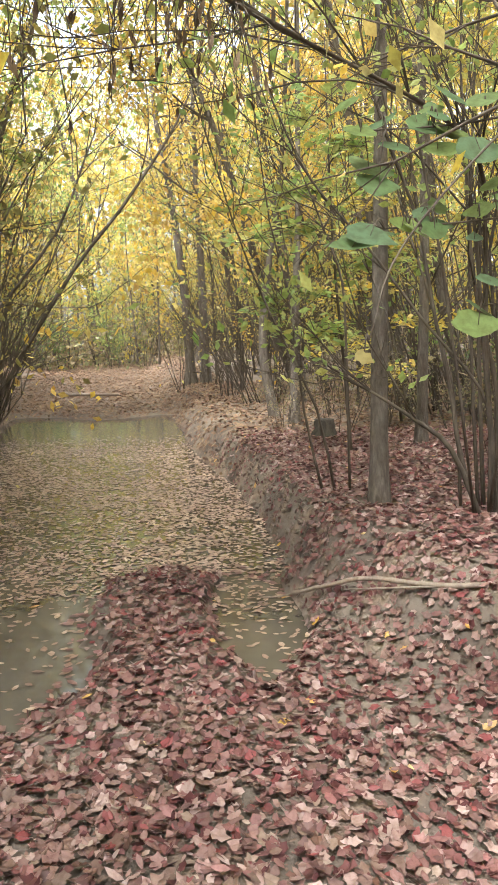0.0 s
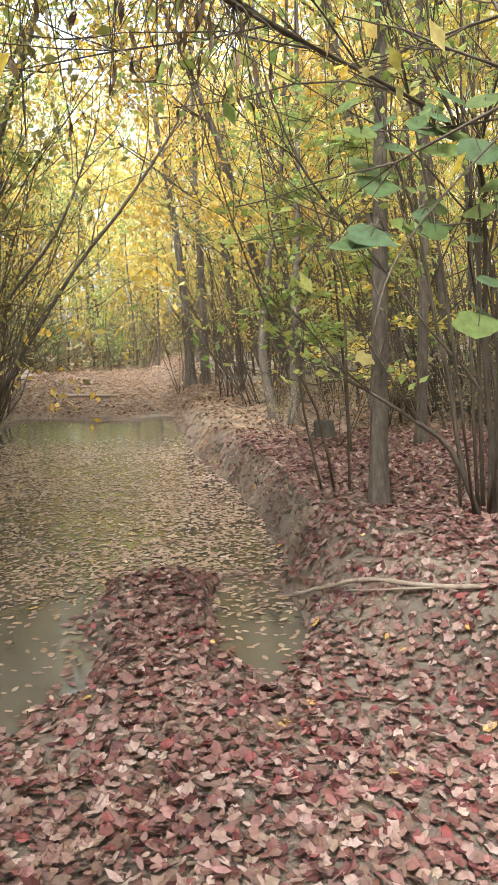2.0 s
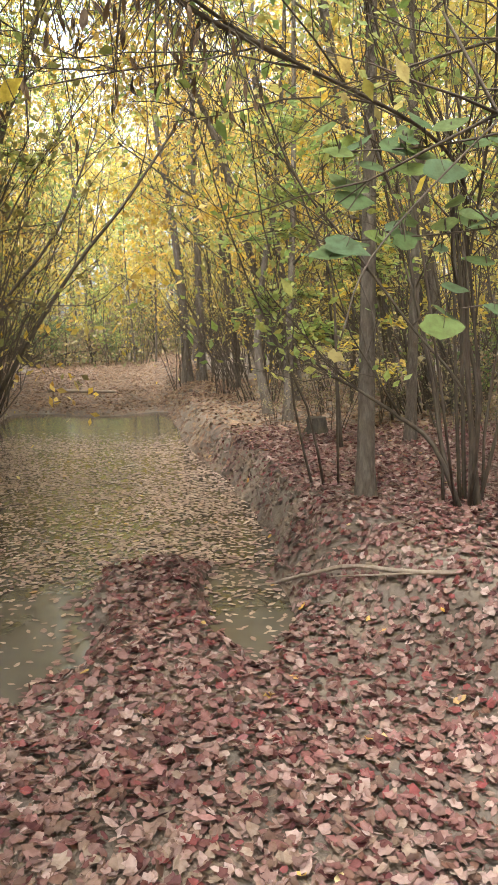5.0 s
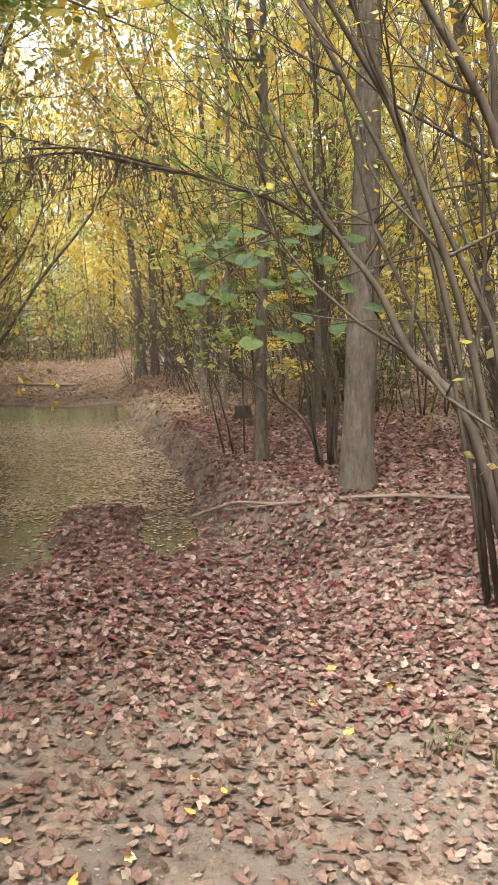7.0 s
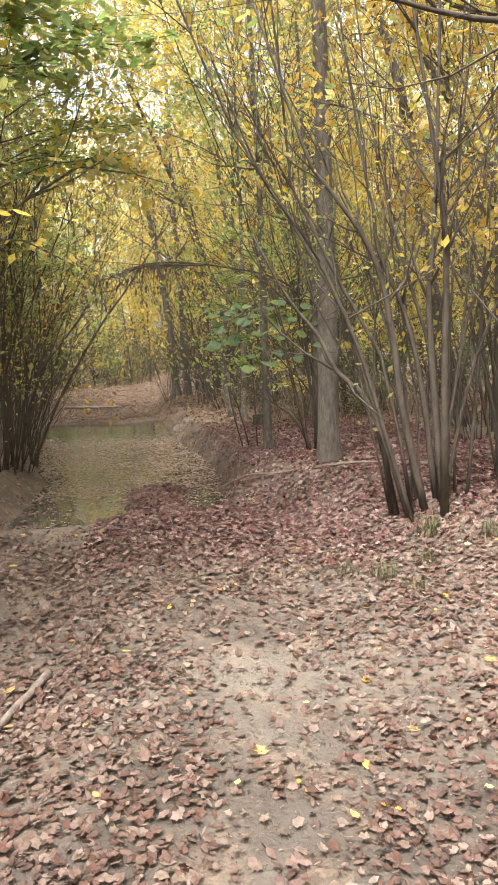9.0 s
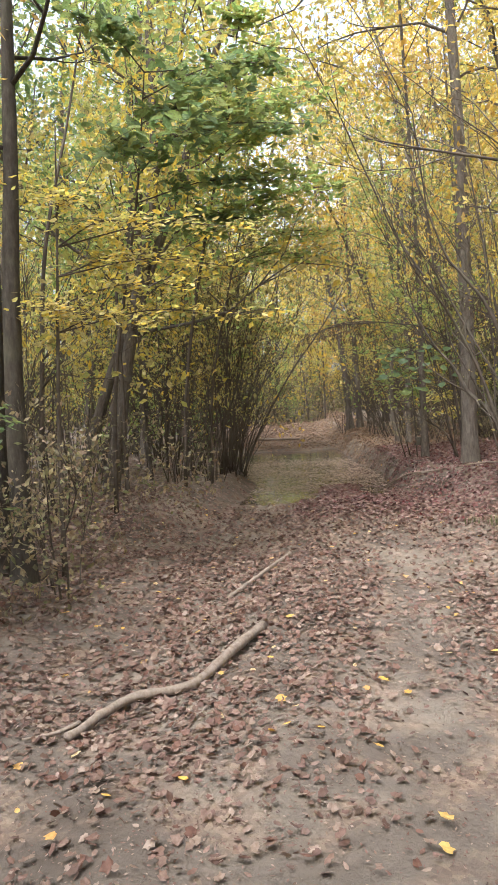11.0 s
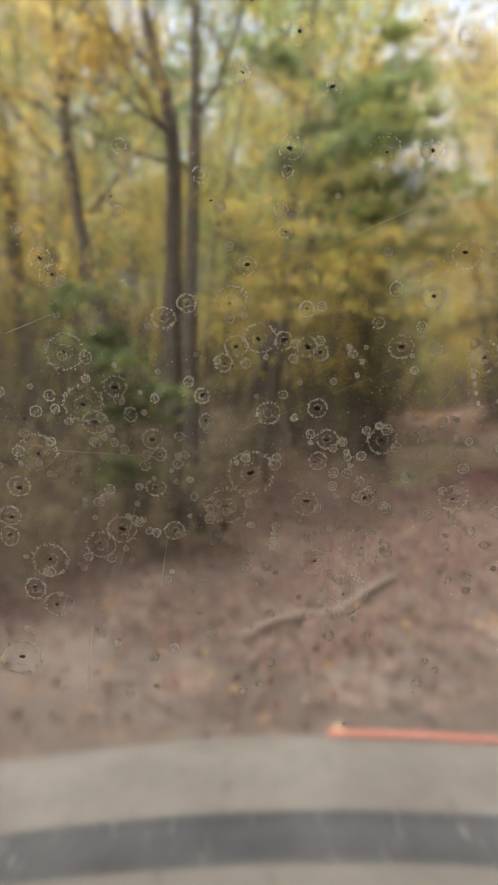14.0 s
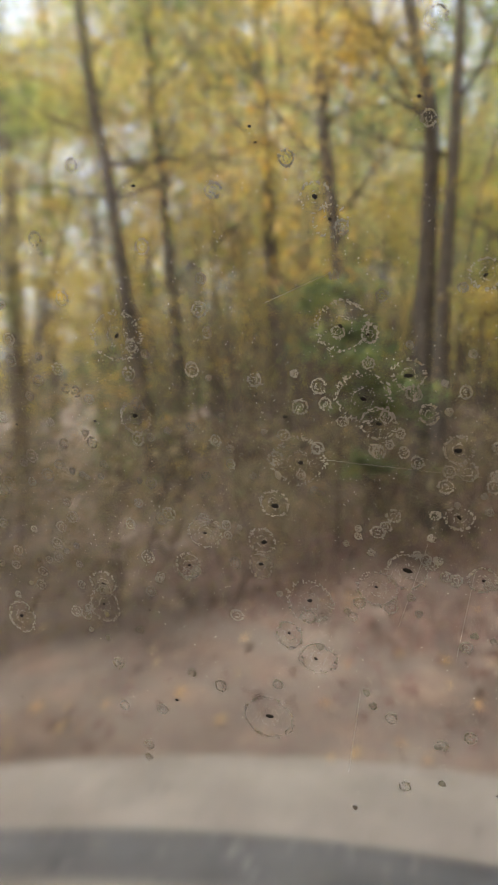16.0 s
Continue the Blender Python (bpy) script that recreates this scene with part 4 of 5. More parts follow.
scatter(BARE, rg(), 8, (2.6, 7, 0, 6), 0.9, 1.1)
scatter(BUSHY, rg(), 14, (1.5, 9, 8, 26), 1.5, 1.5)
scatter(BUSHY, rg(), 16, (-12, -4, 3, 27), 1.5, 1.0)
scatter(BUSHY, rg(), 14, (-14, -6, -7, 4), 1.4, 1.2)
scatter(BUSHY, rg(), 44, (-17, 7, 26.5, 31), 0.8, None, (0.9, 1.5))
scatter(BARE, rg(), 10, (-13, 2, 26, 29), 0.8, None, (0.7, 1.0))


def far_woods():
    """The closed wood all round, past the trees that can be told apart."""
    rng = np.random.default_rng(123)
    n = 90000
    a = rng.uniform(0, 2 * math.pi, n)
    rad = rng.uniform(44, 58, n)
    top = 15.5 + 2.5 * np.sin(a * 9 + 1) + 2.0 * np.sin(a * 23) + 1.5 * np.sin(a * 41 + 2)
    z = top * rng.random(n) ** 0.8
    x, y = -3 + rad * np.cos(a), 8 + rad * np.sin(a)
    clump = np.sin(a * 60) * np.sin(z * 1.3 + a * 35) + rng.normal(0, 0.5, n)
    k = clump > -0.6
    at = np.stack([x, y, z + height(x, y)], -1)[k]
    s = Shape()
    leaves(s, at, 0.75 * rng.uniform(0.6, 1.3, len(at)), rng, KITE, frames_of(rng, len(at), 0.2), 0.3, False)
    tagged(part("far_foliage", s, YELLOW, None, "", False), "distant yellow autumn woodland foliage", "woods", kind="stuff")
    a, rad = rng.uniform(0, 2 * math.pi, 30000), rng.uniform(30, 43, 30000)
    x, y = -3 + rad * np.cos(a), 8 + rad * np.sin(a)
    z = height(x, y) + (2.6 + np.sin(a * 31) + 0.8 * np.sin(a * 77)) * rng.random(30000) ** 1.4
    s = Shape()
    leaves(s, np.stack([x, y, z], -1), 0.3 * rng.uniform(0.5, 1.4, 30000), rng, KITE, frames_of(rng, 30000, 0.2), 0.3, False)
    tagged(part("far_undergrowth", s, UNDERGROWTH, None, "", False), "dense dull green and brown undergrowth in the distance", "undergrowth", kind="stuff")
    s = Shape()
    x, y = rng.uniform(-17, 5, 16000), 26.5 + 6 * rng.random(16000)
    z = height(x, y) + (1.9 + 0.8 * np.sin(x * 1.7) + 0.5 * np.sin(x * 4.1 + 1)) * rng.random(16000) ** 1.2
    leaves(s, np.stack([x, y, z], -1), 0.17 * rng.uniform(0.5, 1.4, 16000), rng, KITE, frames_of(rng, 16000, 0.3), 0.3, False)
    x, y = rng.uniform(2.2, 11, 9000), rng.uniform(6, 26, 9000)
    k = (waves(1.1 * x, 1.1 * y) + rng.normal(0, 0.15, len(x)) > -0.1) & (x > foot_right(y) + 1.8)
    x, y = x[k], y[k]
    leaves(s, np.stack([x, y, height(x, y) + 1.1 * rng.random(len(x)) ** 1.5], -1), 0.09 * rng.uniform(0.5, 1.4, len(x)), rng, KITE, frames_of(rng, len(x), 0.3), 0.3, False)
    tagged(part("track_end_undergrowth", s, UNDERGROWTH, None, "", False), "dull green and brown brush behind the track's bend", "undergrowth", kind="stuff")
    s = Shape()
    x, y = rng.uniform(-15, -5.2, 15000), rng.uniform(-8, 6, 15000)
    k = waves(0.9 * x, 0.9 * y) + rng.normal(0, 0.15, len(x)) > -0.1
    x, y = x[k], y[k]
    z = height(x, y) + 1.5 * rng.random(len(x)) ** 1.3
    leaves(s, np.stack([x, y, z], -1), 0.1 * rng.uniform(0.5, 1.4, len(x)), rng, KITE, frames_of(rng, len(x), 0.3), 0.3, False)
    y = rng.uniform(-7, -1.4, 6000)
    x = np.interp(y, [-6.8, -5.8, -4.5, -3.5, -2.6, -1.6], [-4.8, -4.1, -3.45, -3.4, -2.9, -2.4]) - 2.2 * rng.random(6000) ** 1.3 + 0.2 * waves(1.5 * x[:1], 1.5 * y)
    k = waves(1.6 * x, 1.6 * y) + rng.normal(0, 0.2, len(x)) > -0.15
    x, y = x[k], y[k]
    leaves(s, np.stack([x, y, height(x, y) + 1.2 * rng.random(len(x)) ** 1.5], -1), 0.065 * rng.uniform(0.5, 1.4, len(x)), rng, KITE, frames_of(rng, len(x), 0.3), 0.3, False)
    x, y = rng.uniform(-6.0, -2.2, 9000), rng.uniform(-2.3, 3.4, 9000)
    k = (waves(1.3 * x, 1.3 * y) + rng.normal(0, 0.2, len(x)) > -0.12) & (x < foot_left(y) - np.where(y < 0, -0.1, 0.3))
    x, y = x[k], y[k]
    leaves(s, np.stack([x, y, height(x, y) + 1.15 * rng.random(len(x)) ** 1.4], -1), 0.07 * rng.uniform(0.5, 1.4, len(x)), rng, KITE, frames_of(rng, len(x), 0.3), 0.3, False)
    tagged(part("undergrowth", s, UNDERGROWTH, None, "", False), "low dull green bramble leaves under the trees", "undergrowth", kind="stuff")
    s = Shape()
    for _ in range(420):
        b, r = rng.uniform(0, 2 * math.pi), rng.uniform(36, 54)
        px, py = -3 + r * math.cos(b), 8 + r * math.sin(b)
        h, lean = rng.uniform(5, 14), rng.normal(0, 0.6, 2)
        g0 = float(height(px, py))
        tube(s, [(px, py, g0 - 0.2), (px + lean[0] * 0.4, py + lean[1] * 0.4, g0 + h * 0.5), (px + lean[0], py + lean[1], g0 + h)], [0.11, 0.08, 0.03], 5, caps=False)
    f = Shape()
    x, y = rng.uniform(-24, 9, 15000), rng.uniform(29.5, 37, 15000)
    z = height(x, y) + (6.0 + 1.5 * np.sin(x * 0.9) + np.sin(x * 2.3)) * rng.random(15000) ** 0.9
    leaves(f, np.stack([x, y, z], -1), 0.26 * rng.uniform(0.5, 1.4, 15000), rng, KITE, frames_of(rng, 15000, 0.25), 0.3, False)
    tagged(part("track_end_foliage", f, YELLOW, None, "", False), "yellow leaves of the wood behind the track's bend", "woods", kind="stuff")
    tagged(part("far_trunks", s, BARK), "distant grey tree trunks in the woodland", "woods", kind="stuff")


far_woods()


# ---------------------------------------------------------------- dead wood on the ground
def fallen(name, label, knots, r0, r1, seed, twigs=()):
    rng = np.random.default_rng(seed)
    base = np.array(knots[0], float)
    ob = root(name, base, label, "branch")
    pts = curve_points(np.array(knots) - base, 6)
    s = Shape()
    tube(s, pts + rng.normal(0, r0 * 0.12, pts.shape), np.linspace(r0, r1, len(pts)) * rng.uniform(0.9, 1.12, len(pts)), 9, 0.05, rng)
    part("main_stem", s, DEADWOOD, ob)
    for k, ra, rb in twigs:
        t = Shape()
        tp = curve_points(np.array(k) - base, 4)
        tube(t, tp, np.linspace(ra, rb, len(tp)), 6, 0.05, rng)
        part("side_twig", t, DEADWOOD, ob)
    return ob


def g(x, y, z):
    return (x, y, float(height(x, y)) + z)


fallen("fallen_pole", "long pale dead branch lying across the red leaves",
       [g(2.6, 2.98, 0.035), g(1.85, 3.2, 0.035), g(1.35, 3.4, 0.035), (0.86, 3.66, 0.365), (0.55, 3.97, 0.31), (0.36, 4.17, 0.215), (0.2, 4.35, 0.11)], 0.015, 0.011, 3,
       [([(0.2, 4.35, 0.11), (0.12, 4.45, 0.06), (0.0, 4.56, 0.02)], 0.007, 0.003), ([(0.86, 3.66, 0.365), (0.6, 3.85, 0.3), (0.42, 4.05, 0.23)], 0.007, 0.004)])
fallen("fallen_log", "weathered dead branch lying on the brown leaves",
       [g(-1.72, -4.0, 0.03), g(-1.52, -3.62, 0.05), g(-1.22, -3.42, 0.03), g(-1.07, -2.98, 0.06), g(-0.93, -2.55, 0.04)], 0.022, 0.032, 4,
       [([g(-1.72, -3.83, 0.03), g(-1.8, -3.95, 0.03), g(-1.95, -4.0, 0.02)], 0.014, 0.005)])
fallen("fallen_branch", "thin crooked dead branch on the leaves",
       [g(-1.32, -1.72, 0.02), g(-1.18, -1.2, 0.03), g(-1.06, -0.75, 0.03), g(-0.95, -0.32, 0.03)], 0.016, 0.022, 5)
fallen("fallen_log", "thin log lying across the far track", [g(-3.9, 18.6, 0.05), g(-3.0, 18.3, 0.06), g(-2.2, 18.2, 0.04)], 0.05, 0.03, 6)

# ---------------------------------------------------------------- near leaves and twigs
def leafy_branch(name, label, knots, r, seed, leaf_at, outline, size, material, flat, category="branch", curl=0.2, hang=False, more=1, droop=0.0):
    rng = np.random.default_rng(seed)
    leaf_at = [tuple(np.array(p) + rng.normal(0, 0.055, 3) * (k > 0)) for p in leaf_at for k in range(more)]
    base = np.array(knots[0], float)
    ob = root(name, base, label, category)
    s = Shape()
    pts = curve_points(np.array(knots) - base, 5)
    tube(s, pts, np.linspace(r, 0.002, len(pts)), 6)
    for p in leaf_at:
        p = np.array(p, float) - base
        near = pts[np.argmin(((pts - p) ** 2).sum(1))]
        tube(s, curve_points([near, (near + p) / 2 + (0, 0, 0.03), p], 3), np.linspace(0.0025, 0.001, 7), 4)
    part("twig", s, BARK_SMOOTH, ob)
    for p in leaf_at:
        f = Shape()
        turn = frames_of(rng, 1, flat)
        if droop:
            z = unit(np.array([rng.normal(0, 0.3), -droop + rng.normal(0, 0.25), 0.8]))
            x = rng.normal(0, 1, 3) * (1, 0.6, 0.4)
            x = unit(x - z * (x @ z))
            turn = (x[None], np.cross(z, x)[None], z[None])
        if hang:
            x = unit(np.array([0, 0, -1.0]) + rng.normal(0, 0.3, 3))
            y = unit(np.cross(x, rng.normal(0, 1, 3)))
            turn = (x[None], y[None], np.cross(x, y)[None])
        leaves(f, [np.array(p, float) - base], size * rng.uniform(0.6, 1.25), rng, outline, turn, curl)
        part("leaf", f, material, ob, smooth=True)
    return ob


BROADLEAF = [(-0.5, 0.0), (-0.36, 0.12), (-0.12, 0.27), (0.12, 0.33), (0.32, 0.27), (0.43, 0.14), (0.5, 0.0), (0.43, -0.14), (0.32, -0.27), (0.12, -0.33), (-0.12, -0.27), (-0.36, -0.12)]
N = np.random.default_rng(9)
leafy_branch("green_twig", "twig with broad green leaves hanging over the bank",
             [(1.6, 1.95, 2.3), (1.2, 2.2, 2.25), (0.8, 2.36, 2.12), (0.45, 2.42, 2.04), (0.15, 2.48, 2.03)], 0.006, 61,
             [(0.14, 2.45, 2.02), (0.21, 2.5, 2.05), (0.27, 2.4, 2.03), (0.24, 2.47, 1.99), (0.33, 2.42, 1.97), (0.38, 2.47, 2.02), (0.32, 2.45, 2.07), (0.45, 2.42, 2.09), (0.47, 2.5, 2.0), (0.41, 2.4, 1.98), (0.53, 2.45, 2.05), (0.6, 2.4, 2.0), (0.7, 2.38, 2.1)], BROADLEAF, 0.115, BROAD_GREEN, 0.78, more=2, droop=0.55)
leafy_branch("green_twig", "twig with limp broad green leaves",
             [(1.6, 1.9, 2.0), (1.2, 2.15, 1.95), (0.8, 2.32, 1.85), (0.5, 2.4, 1.8), (0.2, 2.44, 1.78)], 0.005, 62,
             [(0.17, 2.42, 1.77), (0.11, 2.42, 1.745), (0.24, 2.42, 1.78), (0.32, 2.4, 1.77), (0.3, 2.45, 1.82), (0.43, 2.42, 1.75), (0.56, 2.38, 1.83), (0.7, 2.34, 1.8)], BROADLEAF, 0.118, BROAD_GREEN, 0.8, more=2, droop=0.55)
leafy_branch("green_twig", "low twig with broad green leaves",
             [(1.6, 1.9, 1.6), (1.1, 2.15, 1.65), (0.75, 2.32, 1.62), (0.45, 2.4, 1.58)], 0.005, 63,
             [(0.43, 2.38, 1.53), (0.45, 2.42, 1.57), (0.46, 2.38, 1.64), (0.45, 2.36, 1.87), (0.52, 2.4, 1.84), (0.57, 2.36, 1.58), (0.53, 2.4, 1.72), (0.64, 2.36, 1.55)], BROADLEAF, 0.118, BROAD_GREEN, 0.8, more=1, droop=0.55)
leafy_branch("green_twig", "spray of broad green leaves beside the trunk",
             [(1.7, 1.95, 2.2), (1.4, 2.1, 2.1), (1.1, 2.25, 1.95), (0.85, 2.3, 1.85), (0.65, 2.35, 1.8)], 0.006, 67,
             [(1.0, 2.3, 1.9), (0.9, 2.25, 1.82), (0.82, 2.35, 1.95), (0.95, 2.3, 2.05), (0.78, 2.3, 1.7), (0.88, 2.35, 1.62), (1.05, 2.3, 1.72), (0.7, 2.4, 1.88), (0.68, 2.3, 1.66), (0.75, 2.35, 2.1)], BROADLEAF, 0.118, BROAD_GREEN, 0.78, more=1, droop=0.55)
leafy_branch("maple_twig", "thin twig with pale yellow-green leaves", [(1.25, 4.5, 2.1), (0.8, 4.4, 2.5), (0.46, 4.25, 2.62), (0.2, 4.2, 2.75), (0.03, 4.2, 2.87)], 0.006, 66,
             [(0.16, 4.2, 2.75), (0.24, 4.2, 2.69), (0.46, 4.2, 2.58), (0.32, 4.2, 2.6), (0.03, 4.2, 2.87), (0.4, 4.25, 2.7), (0.52, 4.15, 2.48), (0.1, 4.1, 2.8)], BROADLEAF, 0.11, LIME, 0.5, more=2)
leafy_branch("hanging_leaf_twig", "fine drooping twig with one pale yellow leaf",
             [(0.9, 2.3, 2.4), (0.45, 2.2, 2.0), (0.15, 2.08, 1.7), (0.06, 2.02, 1.5)], 0.003, 64, [(0.05, 2.02, 1.465)], MAPLE, 0.055, YELLOW, 0.1)
LANCE = [(-0.5, 0.0), (-0.2, 0.13), (0.1, 0.15), (0.5, 0.0), (0.1, -0.15), (-0.2, -0.13)]
WITHERED = [(0.1, 3.27, 2.56), (-0.2, 2.85, 2.52), (-0.4, 2.5, 2.48), (-0.62, 2.25, 2.4), (-0.85, 2.1, 2.3)]
leafy_branch("withered_branch", "dead branch with drooping dark withered leaves", WITHERED, 0.012, 65,
             [tuple(p + N.normal(0, 1, 3) * (0.09, 0.2, 0.1) - (0, 0, 0.12)) for p in curve_points(WITHERED, 16)[8:] for _ in range(3)], LANCE, 0.06, DRY, 0.0, curl=0.5, hang=True)

# yellow sapling with tiers of leaves
def tiered_sapling(name, label, knots, r, seed, tiers, material, size):
    rng = np.random.default_rng(seed)
    base = np.array(knots[0], float)
    ob = root(name, base, label, "tree")
    s = Shape()
    pts = curve_points(np.array(knots) - base, 5)
    tube(s, pts, np.linspace(r, 0.006, len(pts)), 8)
    part("trunk", s, BARK_SMOOTH, ob)
    for z, (tx, ty), wide in tiers:
        i = int(np.argmin(abs(pts[:, 2] + base[2] - z)))
        end = np.array([tx, ty, z]) - base
        t, w = Shape(), Shape()
        line = curve_points([pts[i], (pts[i] + end) / 2 + (0, 0, 0.12), end], 8)
        tube(t, line, np.linspace(0.009, 0.002, len(line)), 5)
        spots = []
        for p in line[4:]:
            for _ in range(2):
                q = p + rng.normal(0, 1, 3) * (wide, wide, 0.03)
                tube(w, [p, (p + q) / 2 + (0, 0, 0.02), q], [0.003, 0.002, 0.001], 4)
                spots += [p + (q - p) * f for f in (0.3, 0.55, 0.8, 1)]
        tier = part("tier_branch", t, BARK_SMOOTH, ob)
        tagged(part("twig", w, BARK_SMOOTH, tier), kind="stuff")
        f = Shape()
        at = np.repeat(np.array(spots), 2, 0) + rng.normal(0, 0.04, (2 * len(spots), 3))
        leaves(f, at, size * rng.uniform(0.7, 1.2, len(at)), rng, OVAL, frames_of(rng, len(at), 0.75), 0.2)
        part("foliage", f, material, tier, smooth=False)
    return ob


tiered_sapling("beech_sapling", "young tree with flat tiers of yellow leaves", [at_ground(-2.97, -1.0), (-2.95, -0.9, 1.5), (-2.9, -0.8, 2.8), (-2.85, -0.7, 4.2)], 0.025, 71,
               [(3.05, (-1.0, -0.85), 0.2), (3.15, (-2.0, -1.0), 0.22), (2.75, (-1.2, -0.7), 0.2), (2.55, (-1.5, -0.95), 0.22), (2.3, (-1.15, -0.9), 0.2), (2.25, (-2.0, -1.1), 0.2), (3.35, (-2.6, -1.2), 0.22), (2.4, (-2.7, -1.4), 0.2), (2.9, (-1.8, -0.5), 0.2)], YELLOW, 0.075)
tiered_sapling("maple_sapling", "young maple with bright yellow-green leaves on the bank", [at_ground(1.15, 7.3), (1.1, 7.35, 1.2), (1.0, 7.4, 2.4), (0.95, 7.5, 4.2)], 0.02, 74,
               [(2.35, (0.1, 7.2), 0.25), (2.7, (0.45, 7.0), 0.25), (3.1, (1.2, 6.9), 0.25), (1.75, (0.2, 7.5), 0.2), (3.4, (0.5, 7.6), 0.25), (2.1, (1.7, 7.0), 0.22), (1.5, (0.75, 7.0), 0.2)], LIME, 0.11)
tiered_sapling("maple_sapling", "young maple with yellow leaves under the trees", [at_ground(2.3, 9.6), (2.2, 9.6, 1.2), (2.1, 9.7, 2.2), (2.0, 9.7, 3.6)], 0.02, 75,
               [(1.3, (1.3, 9.2), 0.3), (1.6, (2.6, 9.0), 0.3), (2.0, (1.4, 9.5), 0.3), (2.5, (2.4, 9.1), 0.3), (3.0, (1.6, 9.2), 0.3), (1.0, (1.9, 8.9), 0.25)], YELLOW, 0.11)
tiered_sapling("hazel_sapling", "young hazel holding a flat spray of yellow-green leaves", [at_ground(-2.75, 6.3), (-2.7, 6.35, 1.2), (-2.6, 6.4, 2.4), (-2.5, 6.5, 3.8)], 0.016, 76,
               [(2.85, (-1.5, 6.35), 0.1), (2.9, (-1.9, 6.2), 0.12), (3.3, (-2.0, 6.8), 0.2), (2.4, (-2.2, 6.0), 0.15)], LIME, 0.085)
tiered_sapling("green_sapling", "young tree with green leaves beside the twin trunks", [at_ground(-3.6, -2.6), (-3.5, -2.7, 0.9), (-3.4, -2.85, 1.6), (-3.3, -2.9, 2.5)], 0.018, 72,
               [(1.9, (-3.1, -2.95), 0.2), (1.5, (-2.5, -2.8), 0.2), (2.25, (-3.5, -3.1), 0.2), (1.3, (-2.9, -2.5), 0.18), (1.7, (-2.9, -3.3), 0.2), (0.8, (-3.2, -2.3), 0.2)], GREEN, 0.115)
tiered_sapling("green_sapling", "tall young tree with green leaves over the track edge", [at_ground(-3.2, 1.2), (-3.0, 1.0, 2), (-2.5, 0.6, 3.8), (-2.2, 0.2, 5)], 0.03, 73,
               [(4.1, (-1.4, -0.6), 0.3), (4.5, (-1.6, 0.2), 0.3), (4.0, (-2.2, -0.8), 0.3), (4.9, (-1.2, 0.8), 0.35), (5.2, (-2.6, -0.6), 0.3), (3.6, (-1.3, 1.0), 0.25), (4.4, (-0.6, 0.5), 0.3), (4.75, (-0.8, -0.2), 0.3), (3.9, (-0.9, 0.7), 0.25)], GREEN, 0.14)

tiered_sapling("maple_sapling", "tall young maple with yellow-green leaves over the puddle end", [at_ground(-2.75, 3.0), (-2.6, 2.95, 2), (-2.2, 2.85, 3.8), (-1.7, 2.7, 5.6), (-1.5, 2.6, 6.6)], 0.032, 77,
               [(4.0, (-1.0, 2.4), 0.3), (4.5, (-0.6, 2.7), 0.3), (5.0, (-1.0, 2.2), 0.3), (5.4, (-0.5, 2.5), 0.3), (6.0, (-0.9, 2.9), 0.3), (4.8, (-1.9, 2.0), 0.3), (5.7, (-2.2, 2.2), 0.3), (6.4, (-1.3, 2.1), 0.3), (3.8, (-1.9, 2.3), 0.25), (4.2, (-0.2, 2.2), 0.3), (5.2, (-1.4, 1.7), 0.3)], LIME, 0.14)

tiered_sapling("linden_sapling", "young linden with pale lime leaves reaching over the water", [at_ground(-2.55, 4.0), (-2.45, 4.0, 1.8), (-2.1, 3.9, 3.2), (-1.75, 3.8, 4.4)], 0.024, 78,
               [(3.75, (-0.9, 4.0), 0.25), (3.6, (-0.6, 3.7), 0.25), (3.55, (-0.7, 3.2), 0.25), (3.8, (-0.4, 2.9), 0.25), (3.9, (-0.2, 3.4), 0.25), (4.2, (-0.9, 3.3), 0.3)], LIME, 0.085)


def grass_tuft(x, y, seed, n, tall):
    rng = np.random.default_rng(seed)
    s = Shape()
    for _ in range(n):
        a, h, lean = rng.uniform(0, 6.28), tall * rng.uniform(0.5, 1.2), rng.uniform(0.2, 0.9)
        p = np.array([rng.normal(0, 0.05), rng.normal(0, 0.05), -0.01])
        o = np.array([math.cos(a), math.sin(a), 0])
        sd = np.array([-o[1], o[0], 0]) * 0.004
        mid, end = p + o * h * lean * 0.4 + (0, 0, h * 0.7), p + o * h * lean + (0, 0, h * 0.75)
        s.add([p - sd, p + sd, mid + sd * 0.8, end, mid - sd * 0.8], [[0, 1, 2, 4]])
        s.f.append([s.n - 3, s.n - 2, s.n - 1])
    ob = part("grass_tuft", s, GRASS, None, "", False)
    ob.location = at_ground(x, y)
    return tagged(ob, "wispy tuft of dull green grass in the leaves", "grass", "grass tufts", "stuff")


for k, (x, y, n, h) in enumerate(((1.72, 1.42, 60, 0.2), (1.2, 0.85, 50, 0.14), (1.35, 0.55, 40, 0.12), (1.0, 1.05, 30, 0.1), (1.55, 1.0, 40, 0.13), (2.1, 1.1, 40, 0.16))):
    grass_tuft(x, y, 90 + k, n, h)


